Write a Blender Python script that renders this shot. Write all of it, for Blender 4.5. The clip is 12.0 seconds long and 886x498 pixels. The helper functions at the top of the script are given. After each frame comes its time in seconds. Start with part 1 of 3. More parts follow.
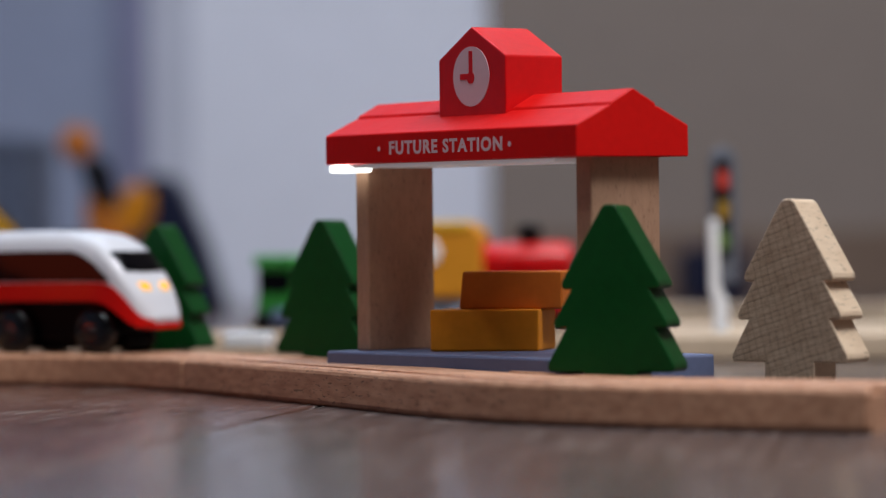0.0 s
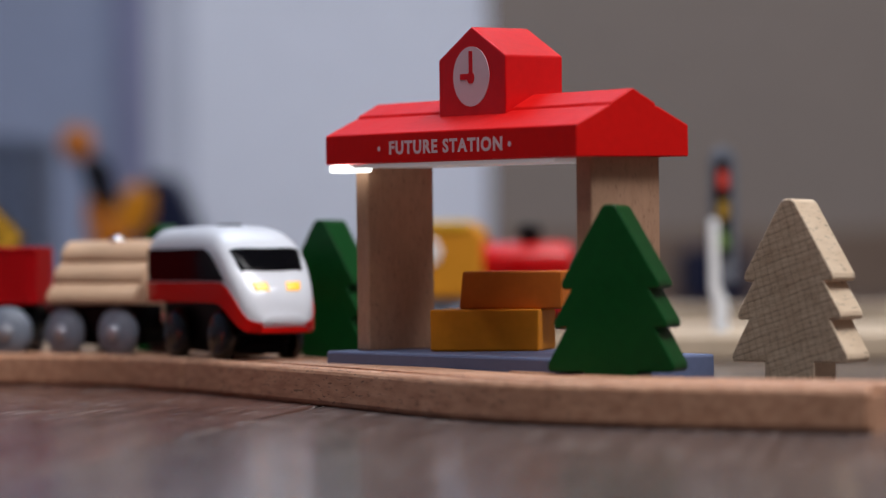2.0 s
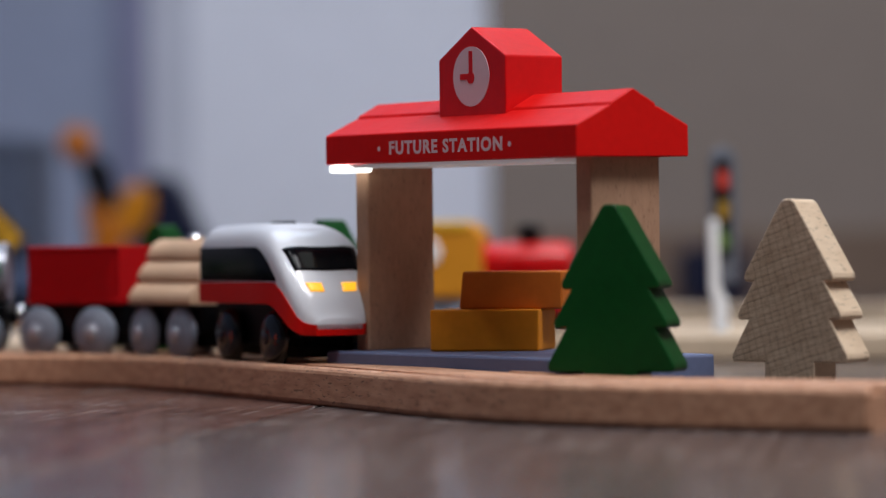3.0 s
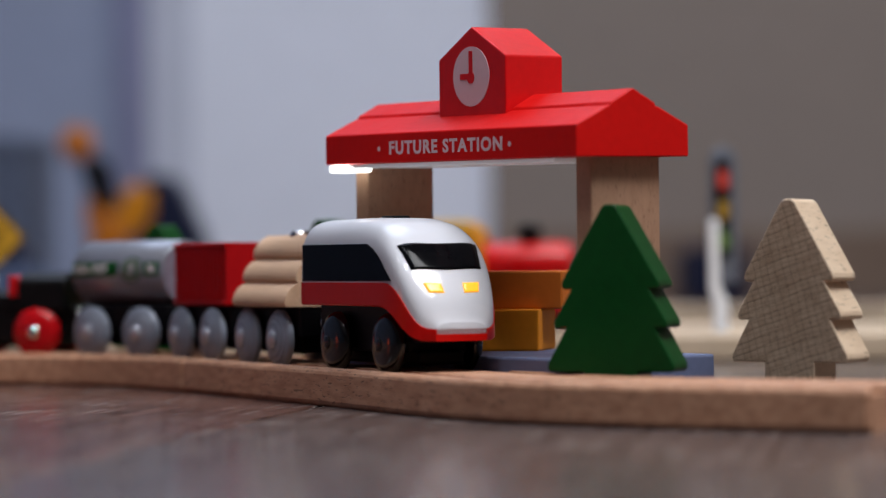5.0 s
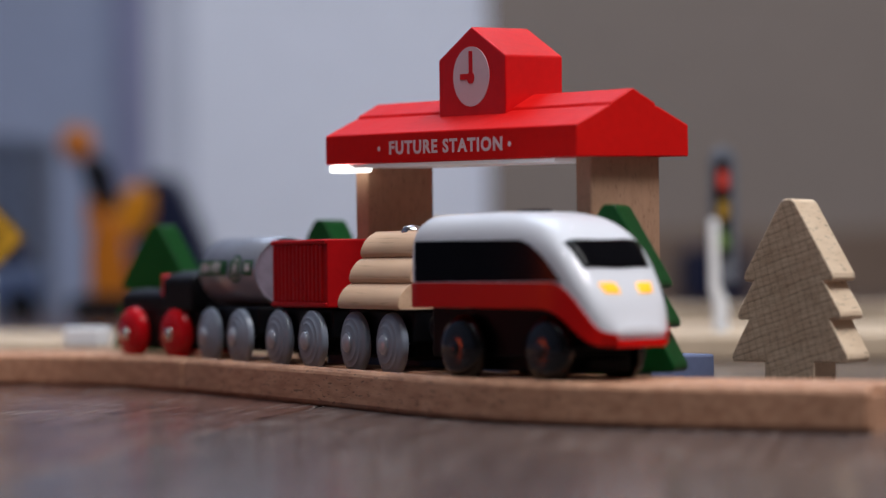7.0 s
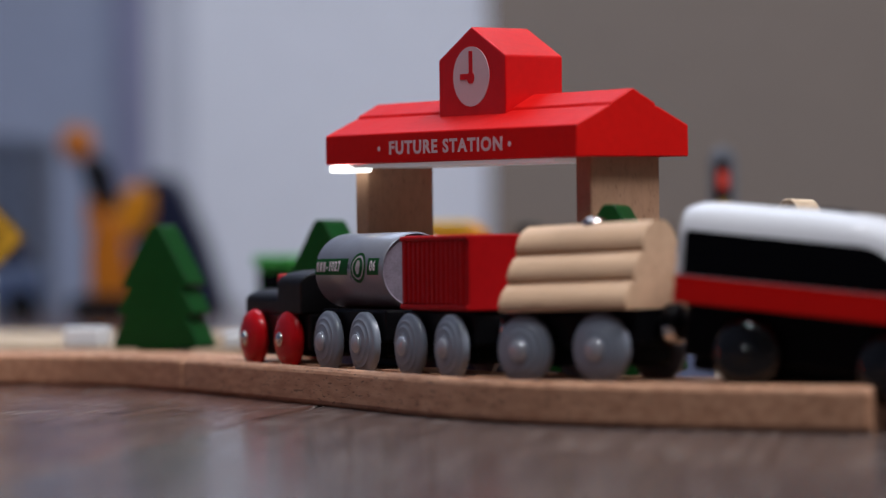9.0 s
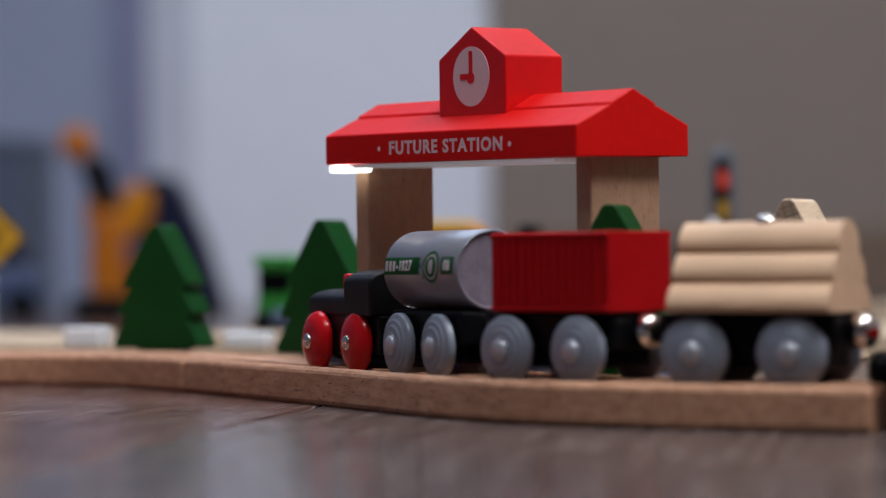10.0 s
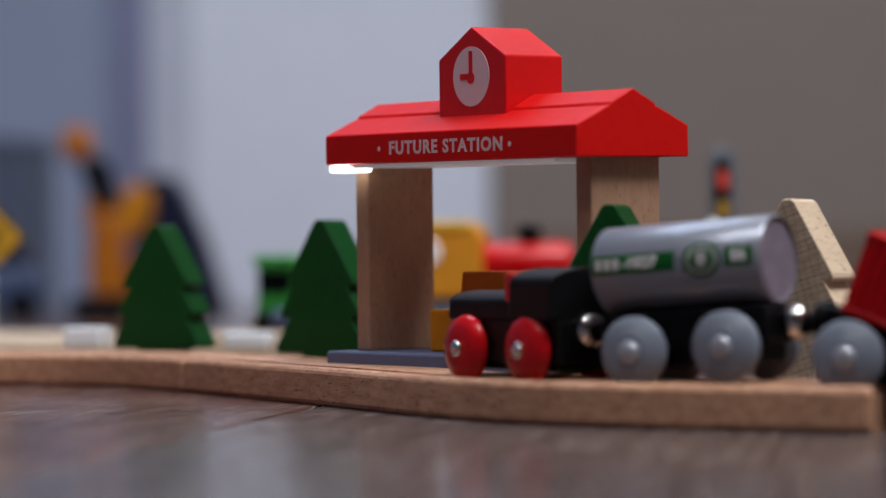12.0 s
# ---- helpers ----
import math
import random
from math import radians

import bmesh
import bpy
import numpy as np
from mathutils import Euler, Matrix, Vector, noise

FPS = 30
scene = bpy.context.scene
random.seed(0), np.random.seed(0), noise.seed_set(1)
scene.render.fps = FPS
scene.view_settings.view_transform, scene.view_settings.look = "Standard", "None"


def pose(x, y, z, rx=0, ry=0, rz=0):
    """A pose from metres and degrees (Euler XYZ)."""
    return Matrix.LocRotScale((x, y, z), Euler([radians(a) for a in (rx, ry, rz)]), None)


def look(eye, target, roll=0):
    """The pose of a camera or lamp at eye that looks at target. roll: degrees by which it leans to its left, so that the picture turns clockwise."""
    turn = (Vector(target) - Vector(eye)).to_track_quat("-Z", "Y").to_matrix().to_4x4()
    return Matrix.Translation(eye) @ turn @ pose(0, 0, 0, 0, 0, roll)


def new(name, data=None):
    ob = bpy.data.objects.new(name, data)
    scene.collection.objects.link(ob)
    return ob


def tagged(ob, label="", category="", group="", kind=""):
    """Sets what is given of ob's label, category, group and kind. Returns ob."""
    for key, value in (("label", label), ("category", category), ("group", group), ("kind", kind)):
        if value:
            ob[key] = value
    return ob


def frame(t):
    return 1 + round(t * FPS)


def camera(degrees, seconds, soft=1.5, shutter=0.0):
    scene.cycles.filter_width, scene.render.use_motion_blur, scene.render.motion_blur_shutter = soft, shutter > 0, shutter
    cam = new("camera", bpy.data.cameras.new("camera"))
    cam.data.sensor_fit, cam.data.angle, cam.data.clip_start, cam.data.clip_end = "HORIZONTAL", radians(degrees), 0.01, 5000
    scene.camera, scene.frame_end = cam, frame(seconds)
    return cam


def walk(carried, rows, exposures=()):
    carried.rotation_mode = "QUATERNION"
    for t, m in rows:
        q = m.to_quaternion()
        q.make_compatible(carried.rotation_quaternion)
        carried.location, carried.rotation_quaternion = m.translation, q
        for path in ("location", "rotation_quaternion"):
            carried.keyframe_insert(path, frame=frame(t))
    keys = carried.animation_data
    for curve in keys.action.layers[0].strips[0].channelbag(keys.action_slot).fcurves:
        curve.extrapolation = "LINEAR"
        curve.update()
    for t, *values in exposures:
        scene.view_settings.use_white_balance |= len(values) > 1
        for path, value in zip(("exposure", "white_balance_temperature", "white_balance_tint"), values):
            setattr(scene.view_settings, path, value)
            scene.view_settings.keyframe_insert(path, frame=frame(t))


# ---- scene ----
# ---- camera ----
MM = 0.001
EYE = Vector((0, 0, 0.04366))
cam = camera(18.574, 12.0, soft=1.2, shutter=0.4)
cam.data.dof.use_dof = True
cam.data.dof.focus_distance = 0.84
cam.data.dof.aperture_fstop = 7.2
cam.data.dof.aperture_blades = 0
VIEW = look(EYE, EYE + Vector((0, math.cos(0.006079), math.sin(0.006079))), -0.609)
walk(cam, [(0.0, VIEW), (12.0, VIEW)])

# ---- light ----
world = bpy.data.worlds.new("room_air")
world.use_nodes = True
world.node_tree.nodes["Background"].inputs[0].default_value = (0.5, 0.56, 0.7, 1)
world.node_tree.nodes["Background"].inputs[1].default_value = 0.05
scene.world = world
scene.view_settings.exposure = 0.94


def area_lamp(name, eye, target, size, size_y, watts, colour):
    lamp = bpy.data.lights.new(name, "AREA")
    lamp.shape, lamp.size, lamp.size_y, lamp.energy, lamp.color = "RECTANGLE", size, size_y, watts, colour
    ob = new(name, lamp)
    ob.matrix_world = look(eye, target)
    return ob


# the ceiling lamps over the play corner: one over the toys, a cooler one by the far wall, two rows of small spots
area_lamp("ceiling_light", (-0.35, 2.35, 2.38), (-0.35, 2.35, 0), 1.5, 1.5, 17, (0.68, 0.80, 1.0))
area_lamp("ceiling_light", (1.0, 0.2, 2.38), (1.0, 0.2, 0), 0.9, 0.9, 33, (0.97, 0.965, 1.0))
for lx in (-0.75, -0.3, 0.15, 0.6):
    area_lamp("spot_light", (lx, -0.1, 2.33), (lx * 0.5, 0.8, 0), 0.15, 0.15, 4.0, (0.92, 0.95, 1.0))
for lx in (0.5, 0.95, 1.4):
    area_lamp("spot_light", (lx, 2.6, 2.33), (lx, 2.6, 0), 0.05, 0.05, 0.7, (0.92, 0.95, 1.0))

# ---- materials ----


def mat(name, colour, rough=0.5, metal=0.0, var=0.12, scale=40.0, bump=0.0, bump_scale=300.0, coat=0.0, glow=None, glow_w=0.0, spec=0.5, rvar=0.15):
    """Paint, plastic or metal: base colour with two scales of mottling, uneven gloss and a fine relief."""
    m = bpy.data.materials.new(name)
    m.use_nodes = True
    n, l = m.node_tree.nodes, m.node_tree.links
    b = n["Principled BSDF"]
    b.inputs["Roughness"].default_value, b.inputs["Metallic"].default_value = rough, metal
    b.inputs["Coat Weight"].default_value, b.inputs["Coat Roughness"].default_value = coat, 0.06
    b.inputs["Specular IOR Level"].default_value = spec
    tc = n.new("ShaderNodeTexCoord")
    big, small = n.new("ShaderNodeTexNoise"), n.new("ShaderNodeTexNoise")
    big.inputs["Scale"].default_value, small.inputs["Scale"].default_value = scale, scale * 9
    big.inputs["Detail"].default_value = small.inputs["Detail"].default_value = 4
    mix = n.new("ShaderNodeMix")
    mix.data_type, mix.blend_type = "RGBA", "MULTIPLY"
    mix.inputs[0].default_value = 1.0
    mix.inputs[6].default_value = (*colour, 1)
    add = n.new("ShaderNodeMath")
    add.operation = "ADD"
    l.new(big.outputs[0], add.inputs[0]), l.new(small.outputs[0], add.inputs[1])
    r = n.new("ShaderNodeMapRange")
    r.inputs[1].default_value, r.inputs[2].default_value = 0.6, 1.4
    r.inputs[3].default_value, r.inputs[4].default_value = 1 - var, 1 + var
    for t in (big, small):
        l.new(tc.outputs["Object"], t.inputs[0])
    l.new(add.outputs[0], r.inputs[0]), l.new(r.outputs[0], mix.inputs[7]), l.new(mix.outputs[2], b.inputs["Base Color"])
    rr = n.new("ShaderNodeMapRange")
    rr.inputs[1].default_value, rr.inputs[2].default_value = 0.3, 0.7
    rr.inputs[3].default_value, rr.inputs[4].default_value = max(0.02, rough * (1 - rvar)), min(1, rough * (1 + rvar))
    l.new(big.outputs[0], rr.inputs[0]), l.new(rr.outputs[0], b.inputs["Roughness"])
    if bump:
        bn, bt = n.new("ShaderNodeBump"), n.new("ShaderNodeTexNoise")
        bt.inputs["Scale"].default_value = bump_scale
        bn.inputs["Strength"].default_value, bn.inputs["Distance"].default_value = bump, 0.0005
        l.new(tc.outputs["Object"], bt.inputs[0]), l.new(bt.outputs[0], bn.inputs["Height"]), l.new(bn.outputs[0], b.inputs["Normal"])
    if glow:
        b.inputs["Emission Color"].default_value, b.inputs["Emission Strength"].default_value = (*glow, 1), glow_w
    return m


def wood(name, light, dark, along=(1, 0, 0), rings=900.0, stretch=0.05, rough=0.55, fleck=0.5, cross=0.0, turn=0.0, random_tone=0.0, relief=0.35, streaks=0.0):
    """Beech: streaks along the grain, short dark flecks, and saw marks where cross is set."""
    m = bpy.data.materials.new(name)
    m.use_nodes = True
    n, l = m.node_tree.nodes, m.node_tree.links
    b = n["Principled BSDF"]
    b.inputs["Roughness"].default_value = rough
    b.inputs["Specular IOR Level"].default_value = 0.35
    tc, mp = n.new("ShaderNodeTexCoord"), n.new("ShaderNodeMapping")
    mp.vector_type = "TEXTURE"
    mp.inputs["Scale"].default_value = [1 / stretch if a else 1 for a in along]
    mp.inputs["Rotation"].default_value = (0, 0, radians(turn))
    l.new(tc.outputs["Object"], mp.inputs[0])
    grain, fl, blot = n.new("ShaderNodeTexNoise"), n.new("ShaderNodeTexNoise"), n.new("ShaderNodeTexNoise")
    grain.inputs["Scale"].default_value, grain.inputs["Detail"].default_value = rings * 0.4, 6
    fl.inputs["Scale"].default_value, fl.inputs["Detail"].default_value = rings * 1.1, 2
    blot.inputs["Scale"].default_value = 35
    l.new(mp.outputs[0], grain.inputs[0]), l.new(mp.outputs[0], fl.inputs[0]), l.new(tc.outputs["Object"], blot.inputs[0])
    ramp = n.new("ShaderNodeValToRGB")
    ramp.color_ramp.elements[0].position, ramp.color_ramp.elements[0].color = 0.30, (*dark, 1)
    ramp.color_ramp.elements[1].position, ramp.color_ramp.elements[1].color = 0.62, (*light, 1)
    l.new(grain.outputs[0], ramp.inputs[0])
    fr = n.new("ShaderNodeMapRange")
    fr.inputs[1].default_value, fr.inputs[2].default_value, fr.inputs[3].default_value, fr.inputs[4].default_value = 0.30, 0.40, 1 - fleck, 1
    l.new(fl.outputs[0], fr.inputs[0])
    br = n.new("ShaderNodeMapRange")
    br.inputs[3].default_value, br.inputs[4].default_value = 0.8, 1.2
    l.new(blot.outputs[0], br.inputs[0])
    mul = n.new("ShaderNodeMath")
    mul.operation = "MULTIPLY"
    l.new(fr.outputs[0], mul.inputs[0]), l.new(br.outputs[0], mul.inputs[1])
    last = mul.outputs[0]
    if random_tone:
        oi, orr = n.new("ShaderNodeObjectInfo"), n.new("ShaderNodeMapRange")
        orr.inputs[3].default_value, orr.inputs[4].default_value = 1 - random_tone, 1 + random_tone
        m3 = n.new("ShaderNodeMath")
        m3.operation = "MULTIPLY"
        l.new(oi.outputs["Random"], orr.inputs[0]), l.new(orr.outputs[0], m3.inputs[0]), l.new(last, m3.inputs[1])
        last = m3.outputs[0]
    if cross:
        for slant, sc, thick in ((0.27, 640.0, 1.0), (-1.36, 1150.0, 1.0), (-1.33, 430.0, 1.0), (0.34, 370.0, 1.0)):
            mp2, wv, wr, m2 = n.new("ShaderNodeMapping"), n.new("ShaderNodeTexWave"), n.new("ShaderNodeMapRange"), n.new("ShaderNodeMath")
            mp2.inputs["Rotation"].default_value = (0, slant, 0)
            wv.bands_direction = "Z"
            wv.inputs["Scale"].default_value, wv.inputs["Distortion"].default_value = sc * 0.31, 2.2
            wv.inputs["Detail"].default_value, wv.inputs["Detail Scale"].default_value = 3.0, 0.9
            wr.inputs[1].default_value, wr.inputs[2].default_value, wr.inputs[3].default_value, wr.inputs[4].default_value = thick - 0.1, 1.0, 1, 1 - cross
            m2.operation = "MULTIPLY"
            l.new(tc.outputs["Object"], mp2.inputs[0]), l.new(mp2.outputs[0], wv.inputs[0]), l.new(wv.outputs[1], wr.inputs[0])
            l.new(last, m2.inputs[0]), l.new(wr.outputs[0], m2.inputs[1])
            last = m2.outputs[0]
    mix = n.new("ShaderNodeMix")
    mix.data_type, mix.blend_type = "RGBA", "MULTIPLY"
    mix.inputs[0].default_value = 1
    l.new(ramp.outputs[0], mix.inputs[6]), l.new(last, mix.inputs[7]), l.new(mix.outputs[2], b.inputs["Base Color"])
    bn = n.new("ShaderNodeBump")
    bn.inputs["Strength"].default_value, bn.inputs["Distance"].default_value = relief, 0.0003
    l.new(last, bn.inputs["Height"]), l.new(bn.outputs[0], b.inputs["Normal"])
    if streaks:
        st_map, st_tex, st_r, st_b = n.new("ShaderNodeMapping"), n.new("ShaderNodeTexNoise"), n.new("ShaderNodeMapRange"), n.new("ShaderNodeBump")
        st_map.vector_type = "TEXTURE"
        st_map.inputs["Scale"].default_value = (1, 24, 1)
        st_tex.inputs["Scale"].default_value, st_tex.inputs["Detail"].default_value = 560, 2
        st_r.inputs[1].default_value, st_r.inputs[2].default_value = 0.55, 0.63
        st_b.inputs["Strength"].default_value, st_b.inputs["Distance"].default_value = streaks, 0.0012
        l.new(tc.outputs["Object"], st_map.inputs[0]), l.new(st_map.outputs[0], st_tex.inputs[0]), l.new(st_tex.outputs[0], st_r.inputs[0])
        # each board has its own gloss
        gloss = n.new("ShaderNodeMapRange")
        gloss.inputs[3].default_value, gloss.inputs[4].default_value = rough * 0.85, rough * 1.2
        l.new(oi.outputs["Random"], gloss.inputs[0]), l.new(gloss.outputs[0], b.inputs["Roughness"])
        # glints along the streaks are painted as a paler base colour, in patches
        glint_tone = n.new("ShaderNodeMix")
        glint_tone.data_type = "RGBA"
        patch, patch_r, amount = n.new("ShaderNodeTexNoise"), n.new("ShaderNodeMapRange"), n.new("ShaderNodeMath")
        patch.inputs["Scale"].default_value = 26
        patch_r.inputs[1].default_value, patch_r.inputs[2].default_value, patch_r.inputs[4].default_value = 0.42, 0.60, 0.6
        amount.operation = "MULTIPLY"
        glint_tone.inputs[7].default_value = (0.46, 0.39, 0.35, 1)
        l.new(tc.outputs["Object"], patch.inputs[0]), l.new(patch.outputs[0], patch_r.inputs[0])
        l.new(st_r.outputs[0], amount.inputs[0]), l.new(patch_r.outputs[0], amount.inputs[1]), l.new(amount.outputs[0], glint_tone.inputs[0])
        l.new(mix.outputs[2], glint_tone.inputs[6]), l.new(glint_tone.outputs[2], b.inputs["Base Color"])
        l.new(st_r.outputs[0], st_b.inputs["Height"]), l.new(bn.outputs[0], st_b.inputs["Normal"]), l.new(st_b.outputs[0], b.inputs["Normal"])
    return m


BEECH = wood("beech", (0.65, 0.435, 0.28), (0.57, 0.365, 0.23), fleck=0.2)
BEECH_TRACK = wood("track_beech", (0.56, 0.31, 0.19), (0.40, 0.195, 0.112), fleck=0.6, turn=-62, rings=1200, stretch=0.22)
BEECH_REAR = wood("rear_track_beech", (0.60, 0.47, 0.335), (0.50, 0.375, 0.255), fleck=0.3)
BEECH_SAWN = wood("sawn_beech", (0.47, 0.36, 0.265), (0.38, 0.28, 0.20), along=(0, 1, 0), cross=0.30, fleck=0.25, rings=900, stretch=0.2)
BEECH_SIDE = wood("long_grain_beech", (0.68, 0.53, 0.38), (0.60, 0.45, 0.31), along=(0, 1, 0), fleck=0.45, rings=1100, stretch=0.22)
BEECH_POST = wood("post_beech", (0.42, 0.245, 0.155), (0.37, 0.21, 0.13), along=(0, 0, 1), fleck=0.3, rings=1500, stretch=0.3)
FLOOR_GREY = wood("grey_laminate", (0.105, 0.082, 0.078), (0.032, 0.024, 0.023), along=(0, 1, 0), rings=850.0, stretch=0.035, rough=0.16, fleck=0.6, random_tone=0.25, relief=0.6, streaks=0.7)
FLOOR_WOOD = wood("laminate", (0.140, 0.072, 0.058), (0.032, 0.0165, 0.0138), along=(0, 1, 0), rings=850.0, stretch=0.035, rough=0.185, fleck=0.7, random_tone=0.35, relief=0.6, streaks=1.0)
RED = mat("red_paint", (0.62, 0.004, 0.006), 0.32, var=0.08, bump=0.06, spec=0.4)
RED_ROOF = mat("red_roof_paint", (0.62, 0.006, 0.005), 0.45, var=0.07, bump=0.10, bump_scale=500, spec=0.12)
RED_BOX = mat("red_crate_paint", (0.40, 0.0035, 0.006), 0.5, var=0.12, bump=0.2, spec=0.12)
WHITE_PRINT = mat("white_print", (0.80, 0.74, 0.76), 0.55, var=0.05)
ROOF_PRINT = mat("pink_white_print", (0.72, 0.54, 0.57), 0.55, var=0.06)
PINK_DIAL = mat("clock_dial_print", (0.72, 0.55, 0.60), 0.5, var=0.04)
GREEN = mat("green_paint", (0.0025, 0.050, 0.009), 0.42, var=0.15, bump=0.15, spec=0.18)
GREEN_TOY = mat("green_toy_paint", (0.02, 0.22, 0.03), 0.35, spec=0.3)
GREEN_ROOF = mat("bright_green_paint", (0.05, 0.36, 0.07), 0.35, spec=0.3)
BLACK = mat("black_plastic", (0.003, 0.003, 0.004), 0.42, var=0.2, spec=0.08)
BLACK_HUB = mat("black_gloss_plastic", (0.005, 0.005, 0.006), 0.16, var=0.1, spec=0.5)
BLACK_PAINT = mat("black_paint", (0.005, 0.0045, 0.005), 0.42, var=0.2, bump=0.1, spec=0.16)
GLASS_BLACK = mat("black_gloss", (0.003, 0.003, 0.004), 0.08, var=0.1, spec=0.07)
WHITE_SHELL = mat("white_plastic", (0.62, 0.63, 0.67), 0.45, var=0.02, coat=0.5, spec=0.25)
RED_SHELL = mat("red_plastic", (0.56, 0.007, 0.005), 0.24, var=0.04, coat=0.05, spec=0.14)
GREY_WHEEL = mat("grey_plastic", (0.20, 0.225, 0.275), 0.34, var=0.06, spec=0.45)
GREY_HUB = mat("grey_hub", (0.42, 0.43, 0.47), 0.28, metal=0.5)
RED_WHEEL = mat("red_wheel_plastic", (0.46, 0.005, 0.008), 0.24, var=0.05, coat=0.15, spec=0.2)
CHROME = mat("chrome", (0.72, 0.68, 0.64), 0.13, metal=1.0, var=0.05)
TANK_SKIN = mat("silver_paint", (0.25, 0.26, 0.30), 0.32, metal=0.35, var=0.06)
TANK_END = mat("lilac_grey_paint", (0.20, 0.17, 0.215), 0.6, var=0.3, scale=200, spec=0.1)
LABEL_GREEN = mat("green_label", (0.012, 0.15, 0.03), 0.45, spec=0.2)
PLATFORM_BLUE = mat("blue_grey_paint", (0.125, 0.150, 0.25), 0.5, var=0.08, spec=0.2)
OCHRE = mat("ochre_paint", (0.72, 0.25, 0.019), 0.5, var=0.08, spec=0.08)
AMBER = mat("amber_paint", (0.66, 0.27, 0.022), 0.45, var=0.08, spec=0.2)
UMBER = mat("burnt_orange_paint", (0.56, 0.15, 0.022), 0.5, var=0.08, spec=0.08)
YELLOW = mat("yellow_paint", (0.74, 0.42, 0.020), 0.4)
SIGN_YELLOW = mat("sign_yellow", (0.46, 0.25, 0.014), 0.45)
ORANGE = mat("orange_plastic", (0.42, 0.13, 0.011), 0.4, spec=0.2)
YELLOW_ORANGE = mat("amber_plastic", (0.52, 0.20, 0.012), 0.4, spec=0.2)
NAVY = mat("navy_plastic", (0.010, 0.013, 0.035), 0.4, spec=0.2)
BLUE_PLASTIC = mat("blue_plastic", (0.06, 0.09, 0.18), 0.4)
WHITE_PLASTIC = mat("white_post", (0.92, 0.93, 0.94), 0.35, var=0.03)
GREY_PLASTIC = mat("grey_backplate", (0.13, 0.14, 0.17), 0.4)
SIGNAL_RED = mat("signal_red", (0.6, 0.05, 0.03), 0.35)
SIGNAL_AMBER = mat("signal_amber", (0.35, 0.20, 0.02), 0.35)
SIGNAL_GREEN = mat("signal_green", (0.09, 0.17, 0.02), 0.35)
HEADLIGHT = mat("headlight_lens", (0.5, 0.18, 0.01), 0.25, glow=(1.0, 0.42, 0.02), glow_w=0.65)
RED_GLOW = mat("glowing_red_shade", (0.5, 0.03, 0.02), 0.4, glow=(1.0, 0.12, 0.035), glow_w=1.8)
LAMP_LENS = mat("lamp_lens", (0.9, 0.92, 0.9), 0.3, glow=(0.95, 1.0, 0.94), glow_w=1.3)
LIGHT_PLATE = mat("frosted_plate", (0.82, 0.82, 0.83), 0.35, var=0.02, glow=(0.95, 0.97, 1.0), glow_w=0.05)
WALL_BEIGE = mat("beige_wall_paint", (0.232, 0.187, 0.160), 0.75, var=0.06, scale=3)
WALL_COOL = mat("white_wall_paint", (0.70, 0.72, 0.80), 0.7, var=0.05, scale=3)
# the white wall again, darkened: shade beside the door frame as colour
WALL_SHADE = mat("shaded_white_wall_paint", (0.50, 0.52, 0.60), 0.7, var=0.05, scale=3)
TRIM_VIOLET = mat("violet_grey_trim", (0.20, 0.205, 0.32), 0.6, var=0.06, scale=6)
WALL_BLUE = mat("pale_blue_wall_paint", (0.26, 0.295, 0.405), 0.75, var=0.10, scale=4)
BLUE_GREY = mat("blue_grey_cloth", (0.108, 0.132, 0.20), 0.8, var=0.12, scale=8)
BASEBOARD = mat("brown_baseboard", (0.16, 0.105, 0.075), 0.5, var=0.1, scale=10)
CEILING = mat("ceiling_paint", (0.75, 0.75, 0.76), 0.9, var=0.03, scale=3)

# ---- mesh helpers (all in millimetres) ----


def link(name, bm, material, smooth=False):
    bmesh.ops.recalc_face_normals(bm, faces=bm.faces[:])
    bm.transform(Matrix.Scale(MM, 4))
    me = bpy.data.meshes.new(name)
    if smooth:
        for f in bm.faces:
            f.smooth = True
    bm.to_mesh(me)
    bm.free()
    me.materials.append(material)
    return new(name, me)


def part(name, bm, material, parent, label="", smooth=False, at=None):
    ob = link(name, bm, material, smooth)
    ob.parent = parent
    if at:
        ob.matrix_basis = Matrix.Translation(Vector(at) * MM)
    return tagged(ob, label)


def thing(name, m, label, category, group=""):
    ob = new(name)
    ob.empty_display_size = 0.01
    ob.matrix_basis = m
    return tagged(ob, label, category, group)


def bevelled(bm, r, seg=2, angle=0.6):
    if r:
        es = [e for e in bm.edges if len(e.link_faces) == 2 and e.calc_face_angle(0) > angle]
        bmesh.ops.bevel(bm, geom=es, offset=r, segments=seg, affect="EDGES", profile=0.5, clamp_overlap=True)
    return bm


def box(x0, x1, y0, y1, z0, z1, r=0.6, seg=2):
    bm = bmesh.new()
    bmesh.ops.create_cube(bm, size=1)
    bm.transform(Matrix.Translation(((x0 + x1) / 2, (y0 + y1) / 2, (z0 + z1) / 2)) @ Matrix.Diagonal((x1 - x0, y1 - y0, z1 - z0, 1)))
    return bevelled(bm, r, seg)


